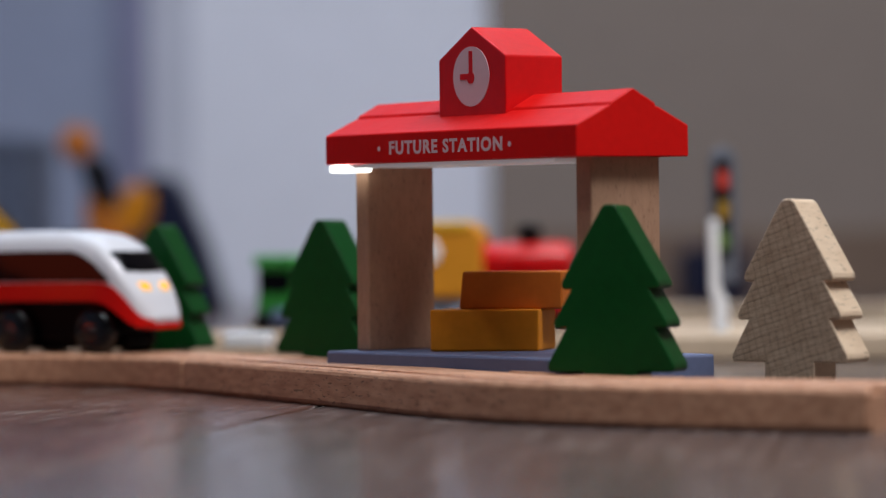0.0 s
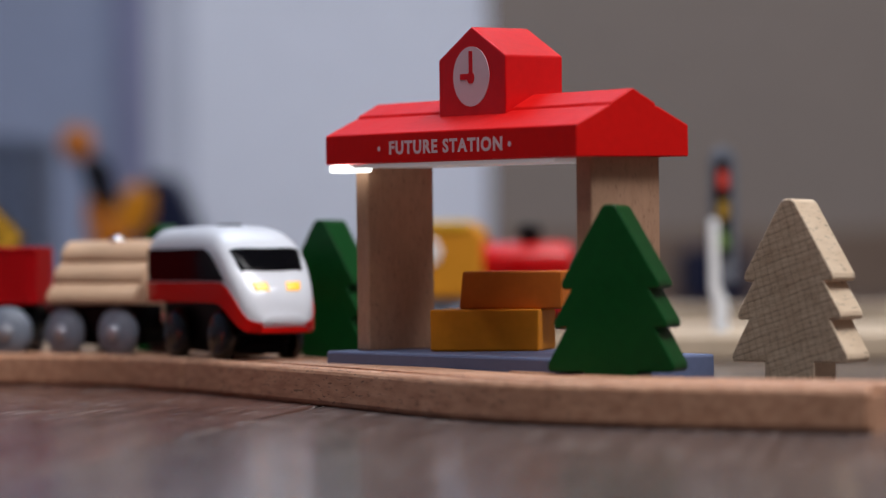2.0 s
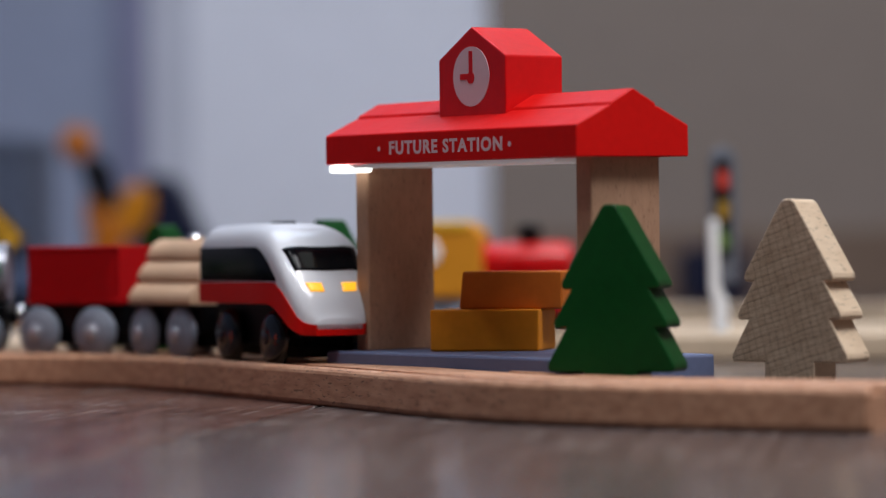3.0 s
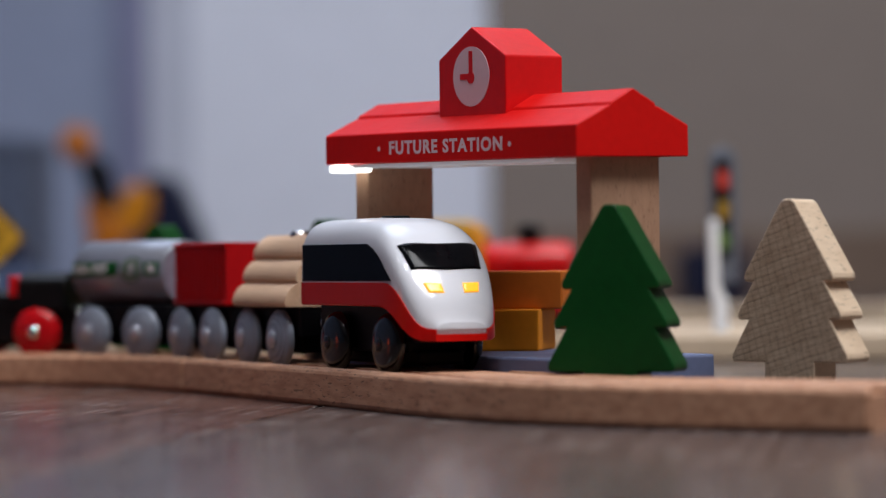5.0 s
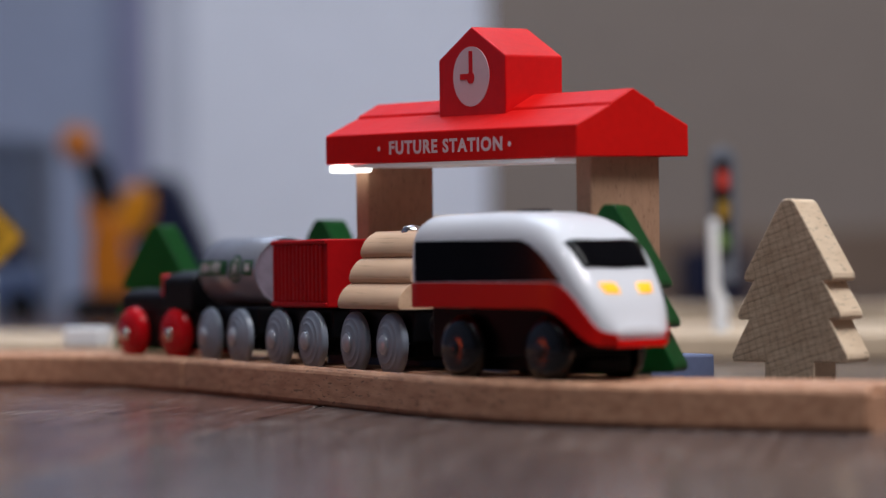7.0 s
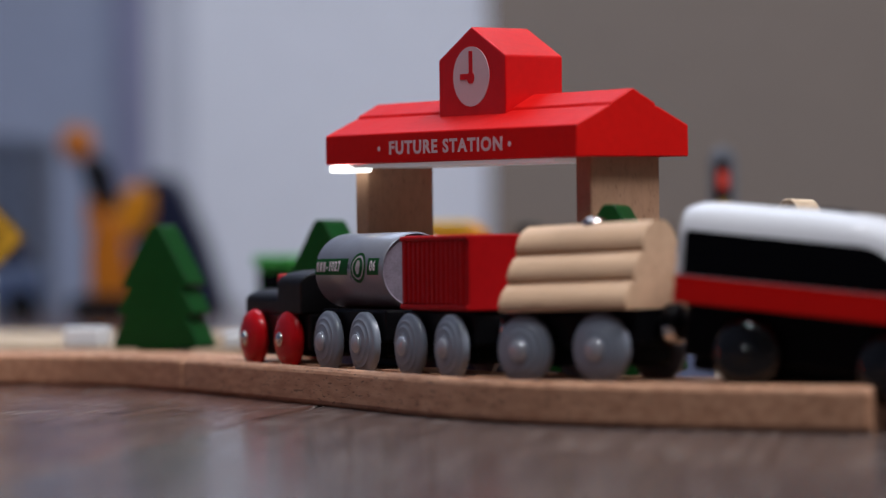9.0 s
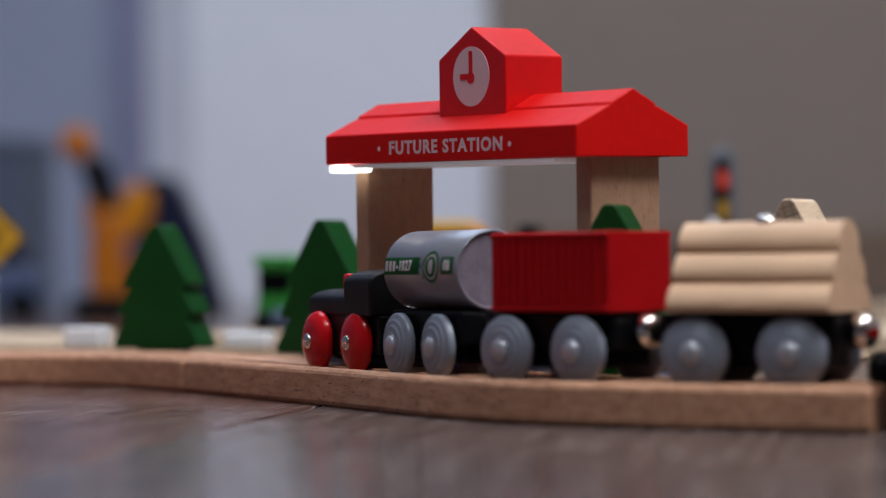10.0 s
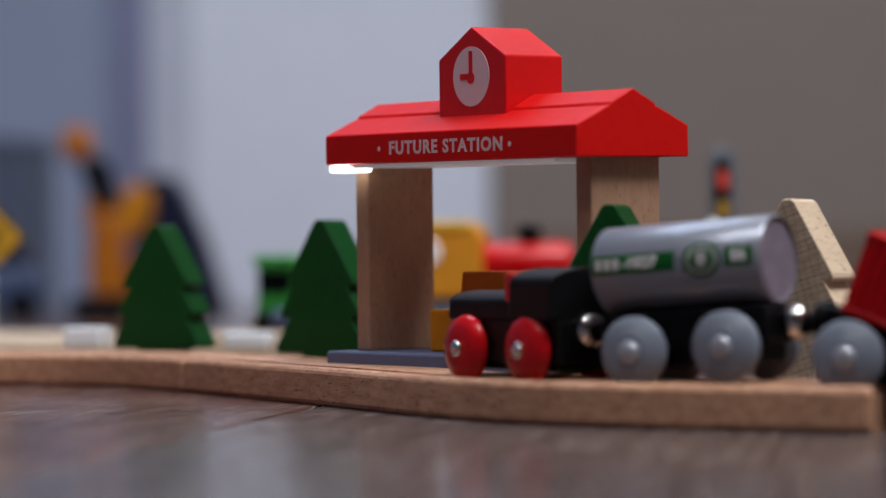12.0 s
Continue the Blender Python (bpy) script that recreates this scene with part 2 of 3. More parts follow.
def prism(outline, t0, t1, axis="y", r=0.6, seg=2):
    """An outline in two axes (x, z for axis y; y, z for axis x; x, y for axis z), drawn out from t0 to t1 along the axis."""
    bm = bmesh.new()
    put = {"y": lambda a, b, t: (a, t, b), "x": lambda a, b, t: (t, a, b), "z": lambda a, b, t: (a, b, t)}[axis]
    lo = [bm.verts.new(put(a, b, t0)) for a, b in outline]
    hi = [bm.verts.new(put(a, b, t1)) for a, b in outline]
    bm.faces.new(lo), bm.faces.new(hi[::-1])
    k = len(outline)
    for i in range(k):
        bm.faces.new((lo[i], hi[i], hi[(i + 1) % k], lo[(i + 1) % k]))
    bmesh.ops.recalc_face_normals(bm, faces=bm.faces[:])
    return bevelled(bm, r, seg, 0.35)


def lathe(profile, axis="y", seg=32, at=(0, 0, 0)):
    """A turned body: rows of (radius, way along the axis)."""
    bm = bmesh.new()
    rings = []
    for r, t in profile:
        if r < 1e-6:
            p = {"y": (0, t, 0), "x": (t, 0, 0), "z": (0, 0, t)}[axis]
            rings.append([bm.verts.new(p)])
            continue
        ring = []
        for i in range(seg):
            a = 2 * math.pi * i / seg
            c, s = r * math.cos(a), r * math.sin(a)
            ring.append(bm.verts.new({"y": (c, t, s), "x": (t, c, s), "z": (c, s, t)}[axis]))
        rings.append(ring)
    for a, b in zip(rings, rings[1:]):
        for i in range(seg):
            j = (i + 1) % seg
            if len(a) == 1 and len(b) == 1:
                continue
            if len(a) == 1:
                bm.faces.new((a[0], b[i], b[j]))
            elif len(b) == 1:
                bm.faces.new((a[i], a[j], b[0]))
            else:
                bm.faces.new((a[i], a[j], b[j], b[i]))
    bm.transform(Matrix.Translation(at))
    return bm


def rod(r, t0, t1, axis="z", seg=24, at=(0, 0, 0), r2=None):
    e = min(0.4, r * 0.3)
    q = r if r2 is None else r2
    return lathe([(0, t0), (r - e, t0), (r, t0 + e), (q, t1 - e), (q - e, t1), (0, t1)], axis, seg, at)


def join(*bms):
    out = bmesh.new()
    for b in bms:
        me = bpy.data.meshes.new("tmp")
        b.to_mesh(me)
        b.free()
        out.from_mesh(me)
        bpy.data.meshes.remove(me)
    return out


def ellipse(cx, cz, rx, rz, k=40):
    return [(cx + rx * math.cos(2 * math.pi * i / k), cz + rz * math.sin(2 * math.pi * i / k)) for i in range(k)]


# ---- the line of the track: heading in degrees over the way along it in millimetres ----
HEADING = ((-420, 50.0), (-240, 26.2), (-200, 17.8), (-160, -0.4), (-120, -27.1), (-80, -39.6), (-40, -56.6), (0, -63.4), (40, -63.4), (80, -63.5), (120, -63.8), (160, -65.4), (200, -61.5), (240, -40.7), (280, -30.7), (320, -25.8), (360, -21.7), (560, -18.0))
START = (-70.0, 956.5)
TRACK_JOINT, TRACK_END = -11.0, 325.0
RAIL = 10.2
WAY = np.arange(-420.0, 560.5, 1.0)
TURN = np.radians(np.interp(WAY, [a for a, _ in HEADING], [b for _, b in HEADING]))
LINE_X, LINE_Y = np.cumsum(np.cos(TURN)), np.cumsum(np.sin(TURN))
LINE_X, LINE_Y = LINE_X - LINE_X[420] + START[0], LINE_Y - LINE_Y[420] + START[1]


def on_line(s):
    """The point of the track's centre line at s, and its heading in radians."""
    return float(np.interp(s, WAY, LINE_X)), float(np.interp(s, WAY, LINE_Y)), float(np.interp(s, WAY, TURN))


def track_section():
    """Half round edges, two wheel grooves."""
    return [(-19.5, 0.6), (-20, 1.7), (-20, 10.0), (-19.7, 10.9), (-19.1, 11.6), (-18.2, 12), (-16.8, 12), (-16.5, 11.8), (-16.4, 10), (-9.9, 10), (-9.8, 11.8), (-9.5, 12),
            (9.5, 12), (9.8, 11.8), (9.9, 10), (16.4, 10), (16.5, 11.8), (16.8, 12), (18.2, 12), (19.1, 11.6), (19.7, 10.9), (20, 10.0), (20, 1.7), (19.5, 0.6), (18.6, 0), (-18.6, 0)]


def sweep(points, section):
    """The section (to the right of the way, up) drawn along points of (x, y, heading)."""
    bm = bmesh.new()
    rows = []
    for i, (x, y, h) in enumerate(points):
        end = {0: 1, len(points) - 1: 1}.get(i, 0)
        # the ends are rounded off
        rows.append([bm.verts.new((x + (o - math.copysign(0.9 * end, o)) * math.sin(h), y - (o - math.copysign(0.9 * end, o)) * math.cos(h), z - (0.7 * end if z > 6 else 0))) for o, z in section])
    k = len(section)
    for a, b in zip(rows, rows[1:]):
        for i in range(k):
            j = (i + 1) % k
            bm.faces.new((a[i], b[i], b[j], a[j]))
    bm.faces.new(rows[0]), bm.faces.new(rows[-1][::-1])
    return bm


def track_piece(points, label, material=None, group="wooden track pieces"):
    base = Vector((points[0][0], points[0][1], 0))
    bm = sweep([(x - base.x, y - base.y, h) for x, y, h in points], track_section())
    ob = link("track_piece", bm, material or BEECH_TRACK)
    ob.matrix_basis = Matrix.Translation(base * MM)
    return tagged(ob, label, "toy track", group)

# ---- room ----
room_floor = tagged(link("floor", box(-2200, 2400, -4400, 3400, -60, -6, 0), BASEBOARD), "dark brown laminate floor with glossy boards", "floor", kind="structure")


def plank_row():
    """Laminate boards with a fine bevel at the joints."""
    cache = {}
    a = radians(11.1)
    m = Matrix.Translation((-0.0432, 0.830, 0)) @ Matrix.Rotation(-a, 4, "Z")
    w, length = 0.192, 1.285
    for i in range(-13, 14):
        for j in range(-5, 3):
            y = j * length + (i * 0.43 % 1.0) * length
            p = m @ Vector(((i + 0.5) * w, y, 0))
            # boards are cut to length at the walls
            u = m.to_3x3() @ Vector((0, 1, 0))
            lo, hi = -length / 2, length / 2
            for at, way, low, high in ((p.x, u.x, -2.16, 2.46), (p.y, u.y, -4.44, 3.31)):
                ends = sorted(((low - at) / way, (high - at) / way))
                lo, hi = max(lo, ends[0]), min(hi, ends[1])
            if hi - lo < 0.06:
                continue
            look_of = FLOOR_GREY if i % 2 == 0 else FLOOR_WOOD
            if hi - lo < length - 0.001:
                ob = link("plank", box(-95.5, 95.5, lo * 1000, hi * 1000, -6, 0, 1.1, 1), look_of)
            elif look_of not in cache:
                cache[look_of] = link("plank", box(-95.5, 95.5, -642.0, 642.0, -6, 0, 1.1, 1), look_of)
                ob = cache[look_of]
            else:
                ob = cache[look_of].copy()
                scene.collection.objects.link(ob)
            ob.parent = room_floor
            ob.matrix_basis = m @ Matrix.Translation(((i + 0.5) * w, y, 0))


def wall(name, x0, x1, y0, y1, z0, z1, material, label):
    return tagged(link(name, box(x0, x1, y0, y1, z0, z1, 0), material), label, "wall", kind="structure")


wall("wall_north", 58, 2400, 3250, 3370, 0, 2420, WALL_BEIGE, "plain warm beige painted wall")
wall("wall_north_white", -300, 58, 3262, 3370, 0, 2420, WALL_COOL, "cool white painted wall")
# strip of the white wall with the shadow painted in
wall("wall_north_shaded", -353, -300, 3262, 3370, 0, 2420, WALL_SHADE, "cool white painted wall strip, its shade put into the colour")
tagged(link("trim", box(-390, -353, 3246, 3370, 0, 2420, 3), TRIM_VIOLET), "violet grey door frame", "door frame", kind="structure")
wall("wall_north_grey", -2100, -390, 3270, 3370, 0, 2420, WALL_BLUE, "pale blue grey painted wall")
wall("wall_east", 2400, 2620, -4400, 3370, 0, 2420, WALL_BEIGE, "plain warm beige painted wall")
wall("wall_south", -2200, 2500, -4500, -4400, 0, 2420, WALL_BEIGE, "plain warm beige painted wall")
wall("wall_west", -2320, -2100, -4400, 3370, 0, 2420, BLUE_GREY, "dim blue grey wall")
tagged(link("ceiling", box(-2320, 2620, -4500, 3370, 2420, 2500, 0), CEILING), "plain white ceiling", "ceiling", kind="structure")
tagged(link("baseboard", box(58, 2398, 3234, 3249, 0, 82, 2), BASEBOARD), "brown wooden baseboard", "baseboard", kind="structure")

# ---- tracks ----
track_piece([on_line(s) for s in np.arange(-415, TRACK_JOINT - 1.8, 4)] + [on_line(TRACK_JOINT - 1.6), on_line(TRACK_JOINT - 0.4)], "curved beech wood track piece on the floor")
track_piece([on_line(TRACK_JOINT + 0.4), on_line(TRACK_JOINT + 1.6)] + [on_line(s) for s in np.arange(TRACK_JOINT + 4, TRACK_END - 2, 4)] + [on_line(TRACK_END - 1.4), on_line(TRACK_END)], "curved beech wood track piece ending on bare floor")


def straight(x0, y0, x1, y1, k=12, sag=0.0):
    d = Vector((x1 - x0, y1 - y0))
    n = Vector((-d.y, d.x)).normalized()
    out = []
    for i in range(k + 1):
        t = i / k
        p = Vector((x0, y0)) + d * t + n * (sag * 4 * t * (1 - t))
        h = math.atan2(d.y, d.x) + math.atan(sag * 4 * (1 - 2 * t) / d.length)
        out.append((p.x, p.y, h))
    return out


track_piece(straight(70, 1313, 330, 1216), "beech wood track piece behind the station", BEECH_REAR)
track_piece(straight(-190, 1323, 68, 1314), "beech wood track piece behind the station", BEECH_REAR)
track_piece(straight(-420, 1392, -192, 1323, sag=10), "curved beech wood track piece behind the trees", BEECH_REAR)
track_piece(straight(58, 1226, 330, 1196), "beech wood track piece behind the station", BEECH_REAR)
track_piece(straight(82, 1361, 342, 1264), "beech wood track piece behind the station", BEECH_REAR)
track_piece(straight(94, 1409, 354, 1312), "beech wood track piece behind the station", BEECH_REAR)
track_piece(straight(-420, 1440, -180, 1371, sag=10), "curved beech wood track piece behind the trees", BEECH_REAR)
track_piece(straight(-400, 1252, -140, 1198), "beech wood track piece behind the trees", BEECH_REAR)
track_piece(straight(-400, 1300, -140, 1246), "beech wood track piece behind the trees", BEECH_REAR)
track_piece(straight(120, 1929, 480, 1871), "beech wood track piece far behind the station", BEECH_REAR)

# ---- trees ----
HALF_TREE = [(8.1, 0), (8.1, 12.6), (18.2, 12.6), (19.0, 13.5), (18.8, 15.0), (13.3, 25.2), (16.4, 25.2), (17.0, 26.1), (16.7, 27.5), (11.6, 36.4), (14.1, 36.4), (14.7, 37.3), (14.4, 38.7), (2.4, 59.7), (1.3, 60.7)]
TREE = HALF_TREE + [(-a, b) for a, b in HALF_TREE[::-1]]


def tree(x, y, yaw, material, label, foot=0.0, sides=None):
    """A flat tree; foot lengthens its stem, sides is the wood of its edges where that differs from its faces."""
    bm = prism([(a, b + foot if b else 0.0) for a, b in TREE], -7.5, 7.5, "y", 0.8, 3)
    ob = link("toy_tree", bm, material)
    if sides:
        ob.data.materials.append(sides)
        for f in ob.data.polygons:
            f.material_index = 0 if abs(f.normal.y) > 0.8 else 1
    ob.matrix_basis = Matrix.Translation(Vector((x, y, 0)) * MM) @ Matrix.Rotation(radians(yaw), 4, "Z")
    return tagged(ob, label, "toy tree", "wooden toy trees")


tree(50.1, 782, -20.5, GREEN, "flat green painted wooden toy fir tree")
tree(105.6, 803, -34, BEECH_SAWN, "flat unpainted beech wood toy fir tree with saw marks", 1.5, BEECH_SIDE)
tree(-109.5, 1062, -23, GREEN, "flat green painted wooden toy fir tree behind the track")
tree(-41, 985, -30, GREEN, "flat green painted wooden toy fir tree beside the station")

# ---- station ----
station = thing("toy_station", Matrix.Translation(Vector((39.08, 786.8, 0)) * MM) @ Matrix.Rotation(-0.9436, 4, "Z"),
                "red roofed wooden toy station with a clock and two posts", "toy station")
# in the station's own space x runs along the front from the near end, y into the depth
TILT = Matrix(((1, 0, 0, 0), (0, 1, 0, 0), (0.0178, 0.0158, 1, 0), (0, 0, 0, 1)))


def st(bm):
    """Front runs to the far end: mirror the drawing so that x grows away from the near end."""
    bm.transform(Matrix.Diagonal((-1, 1, 1, 1)))
    return bm


def leaning(bm):
    bm.transform(TILT)
    return st(bm)


part("platform", st(box(3.2, 131, -1.2, 55.5, 0, 16, 0.8)), PLATFORM_BLUE, station, "blue grey painted platform")
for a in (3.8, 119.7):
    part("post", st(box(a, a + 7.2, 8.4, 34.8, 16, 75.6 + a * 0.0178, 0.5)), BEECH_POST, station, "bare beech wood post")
L, D = 132.1, 43.1
gable = [(0, 74.9), (D, 74.9), (D, 84.3), (D - 11.6, 89.7), (D - 12.7, 89.9), (D - 13.05, 90.9), (D / 2, 95.2), (13.05, 90.9), (12.7, 89.9), (11.6, 89.7), (0, 84.3)]
roof = part("roof", leaning(prism(gable, 0, L, "x", 0.3, 1)), RED_ROOF, station, "red painted gabled roof")
k0, k1, kb0, kb1 = 47.3, 82.3, 10.4, 32.75
part("clock_tower", leaning(prism([(k0, 86), (k1, 86), (k1, 107.1), ((k0 + k1) / 2, 116.85), (k0, 107.1)], kb0, kb1, "y", 0.5)), RED, station, "red painted clock tower")
kc, kz, kr = (k0 + k1) / 2, 101.27, 9.38
dial = part("clock_dial", leaning(prism(ellipse(kc, kz - 0.03, kr, kr), kb0 - 0.25, kb0 + 0.1, "y", 0)), PINK_DIAL, station, "pale printed clock dial at nine")
part("clock_hand", leaning(prism([(kc + 0.85, kz - 1), (kc + 0.9, kz + 7.9), (kc - 0.9, kz + 7.9), (kc - 0.9, kz - 1)], kb0 - 0.45, kb0 - 0.2, "y", 0)), RED, station, "red minute hand")
part("clock_hand", leaning(prism([(kc, kz - 0.9), (kc + 5.5, kz - 0.9), (kc + 5.5, kz + 0.9), (kc, kz + 0.9)], kb0 - 0.45, kb0 - 0.2, "y", 0)), RED, station, "red hour hand")
part("clock_boss", leaning(prism(ellipse(kc, kz - 0.4, 1.85, 1.85, 20), kb0 - 0.47, kb0 - 0.2, "y", 0)), RED, station, "red clock centre")


def lettering(body, size, depth, wide=1.0):
    """Raised print with the built-in font, in millimetres, as a bmesh in x, z standing on y = 0, centred."""
    cu = bpy.data.curves.new("print", "FONT")
    cu.body, cu.size, cu.extrude, cu.align_x, cu.align_y = body, size, depth, "CENTER", "CENTER"
    cu.resolution_u = 3
    cu.offset = size * 0.034
    cu.space_character = 1.16
    tmp = new("print", cu)
    me = bpy.data.meshes.new_from_object(tmp.evaluated_get(bpy.context.evaluated_depsgraph_get()))
    bpy.data.objects.remove(tmp)
    bm = bmesh.new()
    bm.from_mesh(me)
    bpy.data.meshes.remove(me)
    bm.transform(Matrix.Rotation(math.pi / 2, 4, "X") @ Matrix.Diagonal((wide, 1, 1, 1)))
    return bm


bm = lettering("FUTURE STATION", 5.7, 0.04, 1.16)
bm.transform(Matrix.Translation((65.4, -0.05, 79.4)) @ Matrix.Diagonal((-1, 1, 1, 1)))
part("roof_lettering", leaning(bm), ROOF_PRINT, station, "white printed words on the roof edge")
for a in (32.0, 101.0):
    part("printed_dot", leaning(prism(ellipse(a, 79.4, 0.75, 0.75, 12), -0.12, 0.1, "y", 0)), ROOF_PRINT, station)
part("light_plate", leaning(box(11, L - 13, 0.6, D - 11, 73.5, 74.75, 0.3)), LIGHT_PLATE, station, "glowing white light plate under the roof")
part("lamp_lens", leaning(box(L - 16.5, L - 0.5, 0.5, 8, 72.1, 74.8, 1.3, 4)), LAMP_LENS, station, "glowing white lamp under the roof")

steps = thing("step_block", Matrix.Translation(Vector((14.0, 874.0, 16.0)) * MM) @ Matrix.Rotation(radians(-14), 4, "Z"), "stepped block of ochre and burnt orange painted wood", "toy block")
part("lower_step", box(-17.5, 18.2, -6, 21, 0, 13.4, 0.6), OCHRE, steps, "ochre painted lower step")
part("upper_step", prism([(-9.0, 13.4), (25, 13.4), (25, 25.6), (-7.8, 25.6)], -1, 21, "y", 0.6), UMBER, steps, "burnt orange painted upper step")

# ---- train ----
WB = 27.4
WHEEL_R = 9.7


def wheel(parent, x, side, material, hub_material, r=WHEEL_R, label=""):
    """A turned wheel with raised rings and a hub, on the side -1 (right) or 1 (left)."""
    w = part("wheel", lathe([(0, -2.1), (3.4, -2.1), (3.4, -1.8), (4.2, -1.5), (5.6, -1.5), (6.0, -1.1), (6.6, -0.9), (7.4, -0.9), (7.8, -0.4), (8.6, -0.2), (r - 0.5, 0.0), (r, 0.6), (r, 1.9), (r - 0.5, 2.3), (0, 2.3)][::1], "y", 36),
             material, parent, label, smooth=False)
    for f in w.data.polygons:
        f.use_smooth = True
    w.data.set_sharp_from_angle(angle=0.7)
    turn = Matrix.Rotation(0 if side < 0 else math.pi, 4, "Z")
    w.matrix_basis = Matrix.Translation(Vector((x, side * 13.6, r)) * MM) @ turn
    part("hub", lathe([(0, -3.1), (1.4, -3.0), (2.5, -2.6), (3.0, -2.15), (3.0, -1.8), (0, -1.8)], "y", 20), hub_material, w, "shiny domed hub", smooth=True)
    part("axle", rod(1.0, 3.0, 13.4, "y", 10), CHROME, w)
    return w


def coupler(parent, x, sgn, bright, z=15.2):
    part("coupler_arm", box(min(x, x - sgn * 6), max(x, x - sgn * 6), -2.6, 2.6, z - 2.2, z + 2.2, 0.8), BLACK, parent, "black coupling arm")
    prof = [(0, -3.8), (3.0, -3.4), (4.6, -2.0), (5.0, 0), (4.6, 2.0), (3.0, 3.4), (0, 3.8)]
    part("coupling_magnet", lathe(prof, "x", 24, (x + sgn * 1.6, 0, z)), CHROME if bright else BLACK, parent, "shiny steel coupling magnet" if bright else "black coupling socket", smooth=True)


def chassis(parent, x0, x1, z0=5.0, z1=20.2):
    part("chassis", join(box(x0, x1, -10.2, 10.2, z0 + 5, z1, 1.0), box(x0 + 3, x1 - 3, -8.5, 8.5, z0, z0 + 6, 1.2)), BLACK, parent, "black plastic chassis")


WHEELS = []


def wagon(name, label, category):
    ob = thing(name, Matrix.Identity(4), label, category, "train on the front track")
    chassis(ob, -24.5, 24.5)
    for x in (-WB / 2, WB / 2):
        for side in (-1, 1):
            WHEELS.append((ob, wheel(ob, x, side, GREY_WHEEL, GREY_HUB, label="ridged grey plastic wheel"), x, side, WHEEL_R))
    coupler(ob, 27.4, 1, True)
    coupler(ob, -24.5, -1, False)
    return ob


# log wagon
log_wagon = wagon("log_wagon", "toy wagon with a stack of beech logs", "toy wagon")


def log_outline():
    """Three rows of shallow rolls that narrow to the top."""
    right = []
    for w, z in ((15.0, 20.3), (11.0, 28.2), (7.0, 36.0)):
        for i in range(9):
            a = -math.pi / 2 + math.pi * (i + 0.4) / 8.8
            right.append((w - 2.6 - 0.5 * 3.9 * math.sin(a) + 2.6 * math.cos(a), z + 3.92 + 3.92 * math.sin(a)))
    right.append((2.4, 44.3))
    return right + [(-y, z) for y, z in right[::-1]]


log_load = part("log_load", prism(log_outline(), -20.5, 25, "x", 0.5, 1), BEECH, log_wagon, "three rows of beech logs in one piece")
for f in log_load.data.polygons:
    f.use_smooth = True
log_load.data.set_sharp_from_angle(angle=0.75)
part("stud", lathe([(0, 46.2), (2.6, 45.6), (3.4, 44.2), (3.4, 43.0), (0, 43.0)], "z", 20, (2, 0, 0)), CHROME, log_wagon, "round steel stud", smooth=True)

# box wagon
box_wagon = wagon("box_wagon", "toy wagon with a red painted crate", "toy wagon")
part("crate", box(-19.4, 25.4, -12.6, 12.6, 20.3, 42.3, 0.5), RED_BOX, box_wagon, "red painted wooden crate")
for side in (-1, 1):
    for i in range(13):
        x = -17.4 + i * 3.12
        part("rib", box(x, x + 2.1, side * 12.5 - 0.75, side * 12.5 + 0.75, 22.2, 40.6, 0.3, 1), RED_BOX, box_wagon)
    for z in (20.6, 40.7):
        part("rail", box(-19.4, 25.2, side * 12.5 - 0.8, side * 12.5 + 0.8, z, z + 1.4, 0.3, 1), RED_BOX, box_wagon)

# tank wagon
tank_wagon = wagon("tank_wagon", "toy tank wagon with a silver drum and green labels", "toy wagon")
TZ, TR = 32.05, 11.95
part("drum", lathe([(TR - 0.6, -26.0), (TR, -25.4), (TR, 24.2), (TR - 0.6, 24.8)], "x", 48, (0, 0, TZ)), TANK_SKIN, tank_wagon, "silver painted drum", smooth=True)
for sgn in (-1, 1):
    part("drum_end", lathe([(TR - 0.3, sgn * 24.9), (TR - 0.8, sgn * 25.0), (TR - 1.3, sgn * 24.7), (0, sgn * 24.7), (0, sgn * 23.5)], "x", 48, (-0.6, 0, TZ)), TANK_END, tank_wagon, "lilac grey drum end with a pale rim")


def on_drum(x0, x1, a0, a1, lift, k=6, round_=False):
    """A patch that hugs the drum's right side: along x, and by degrees above the middle."""
    bm = bmesh.new()
    cx, ca, rx, ra = (x0 + x1) / 2, (a0 + a1) / 2, (x1 - x0) / 2, (a1 - a0) / 2
    r = TR + lift

    def point(x, a):
        return (x, -r * math.cos(radians(a)), TZ + r * math.sin(radians(a)))
    if round_:
        mid = bm.verts.new(point(cx, ca))
        ring = [bm.verts.new(point(cx + rx * math.cos(2 * math.pi * i / 24), ca + ra * math.sin(2 * math.pi * i / 24))) for i in range(24)]
        for i in range(24):
            bm.faces.new((mid, ring[i], ring[(i + 1) % 24]))
    else:
        rows = [[bm.verts.new(point(x, a0 + (a1 - a0) * i / k)) for x in (x0, x1)] for i in range(k + 1)]
        for p, q in zip(rows, rows[1:]):
            bm.faces.new((p[0], p[1], q[1], q[0]))
    bmesh.ops.solidify(bm, geom=bm.faces[:], thickness=0.05)
    return bm


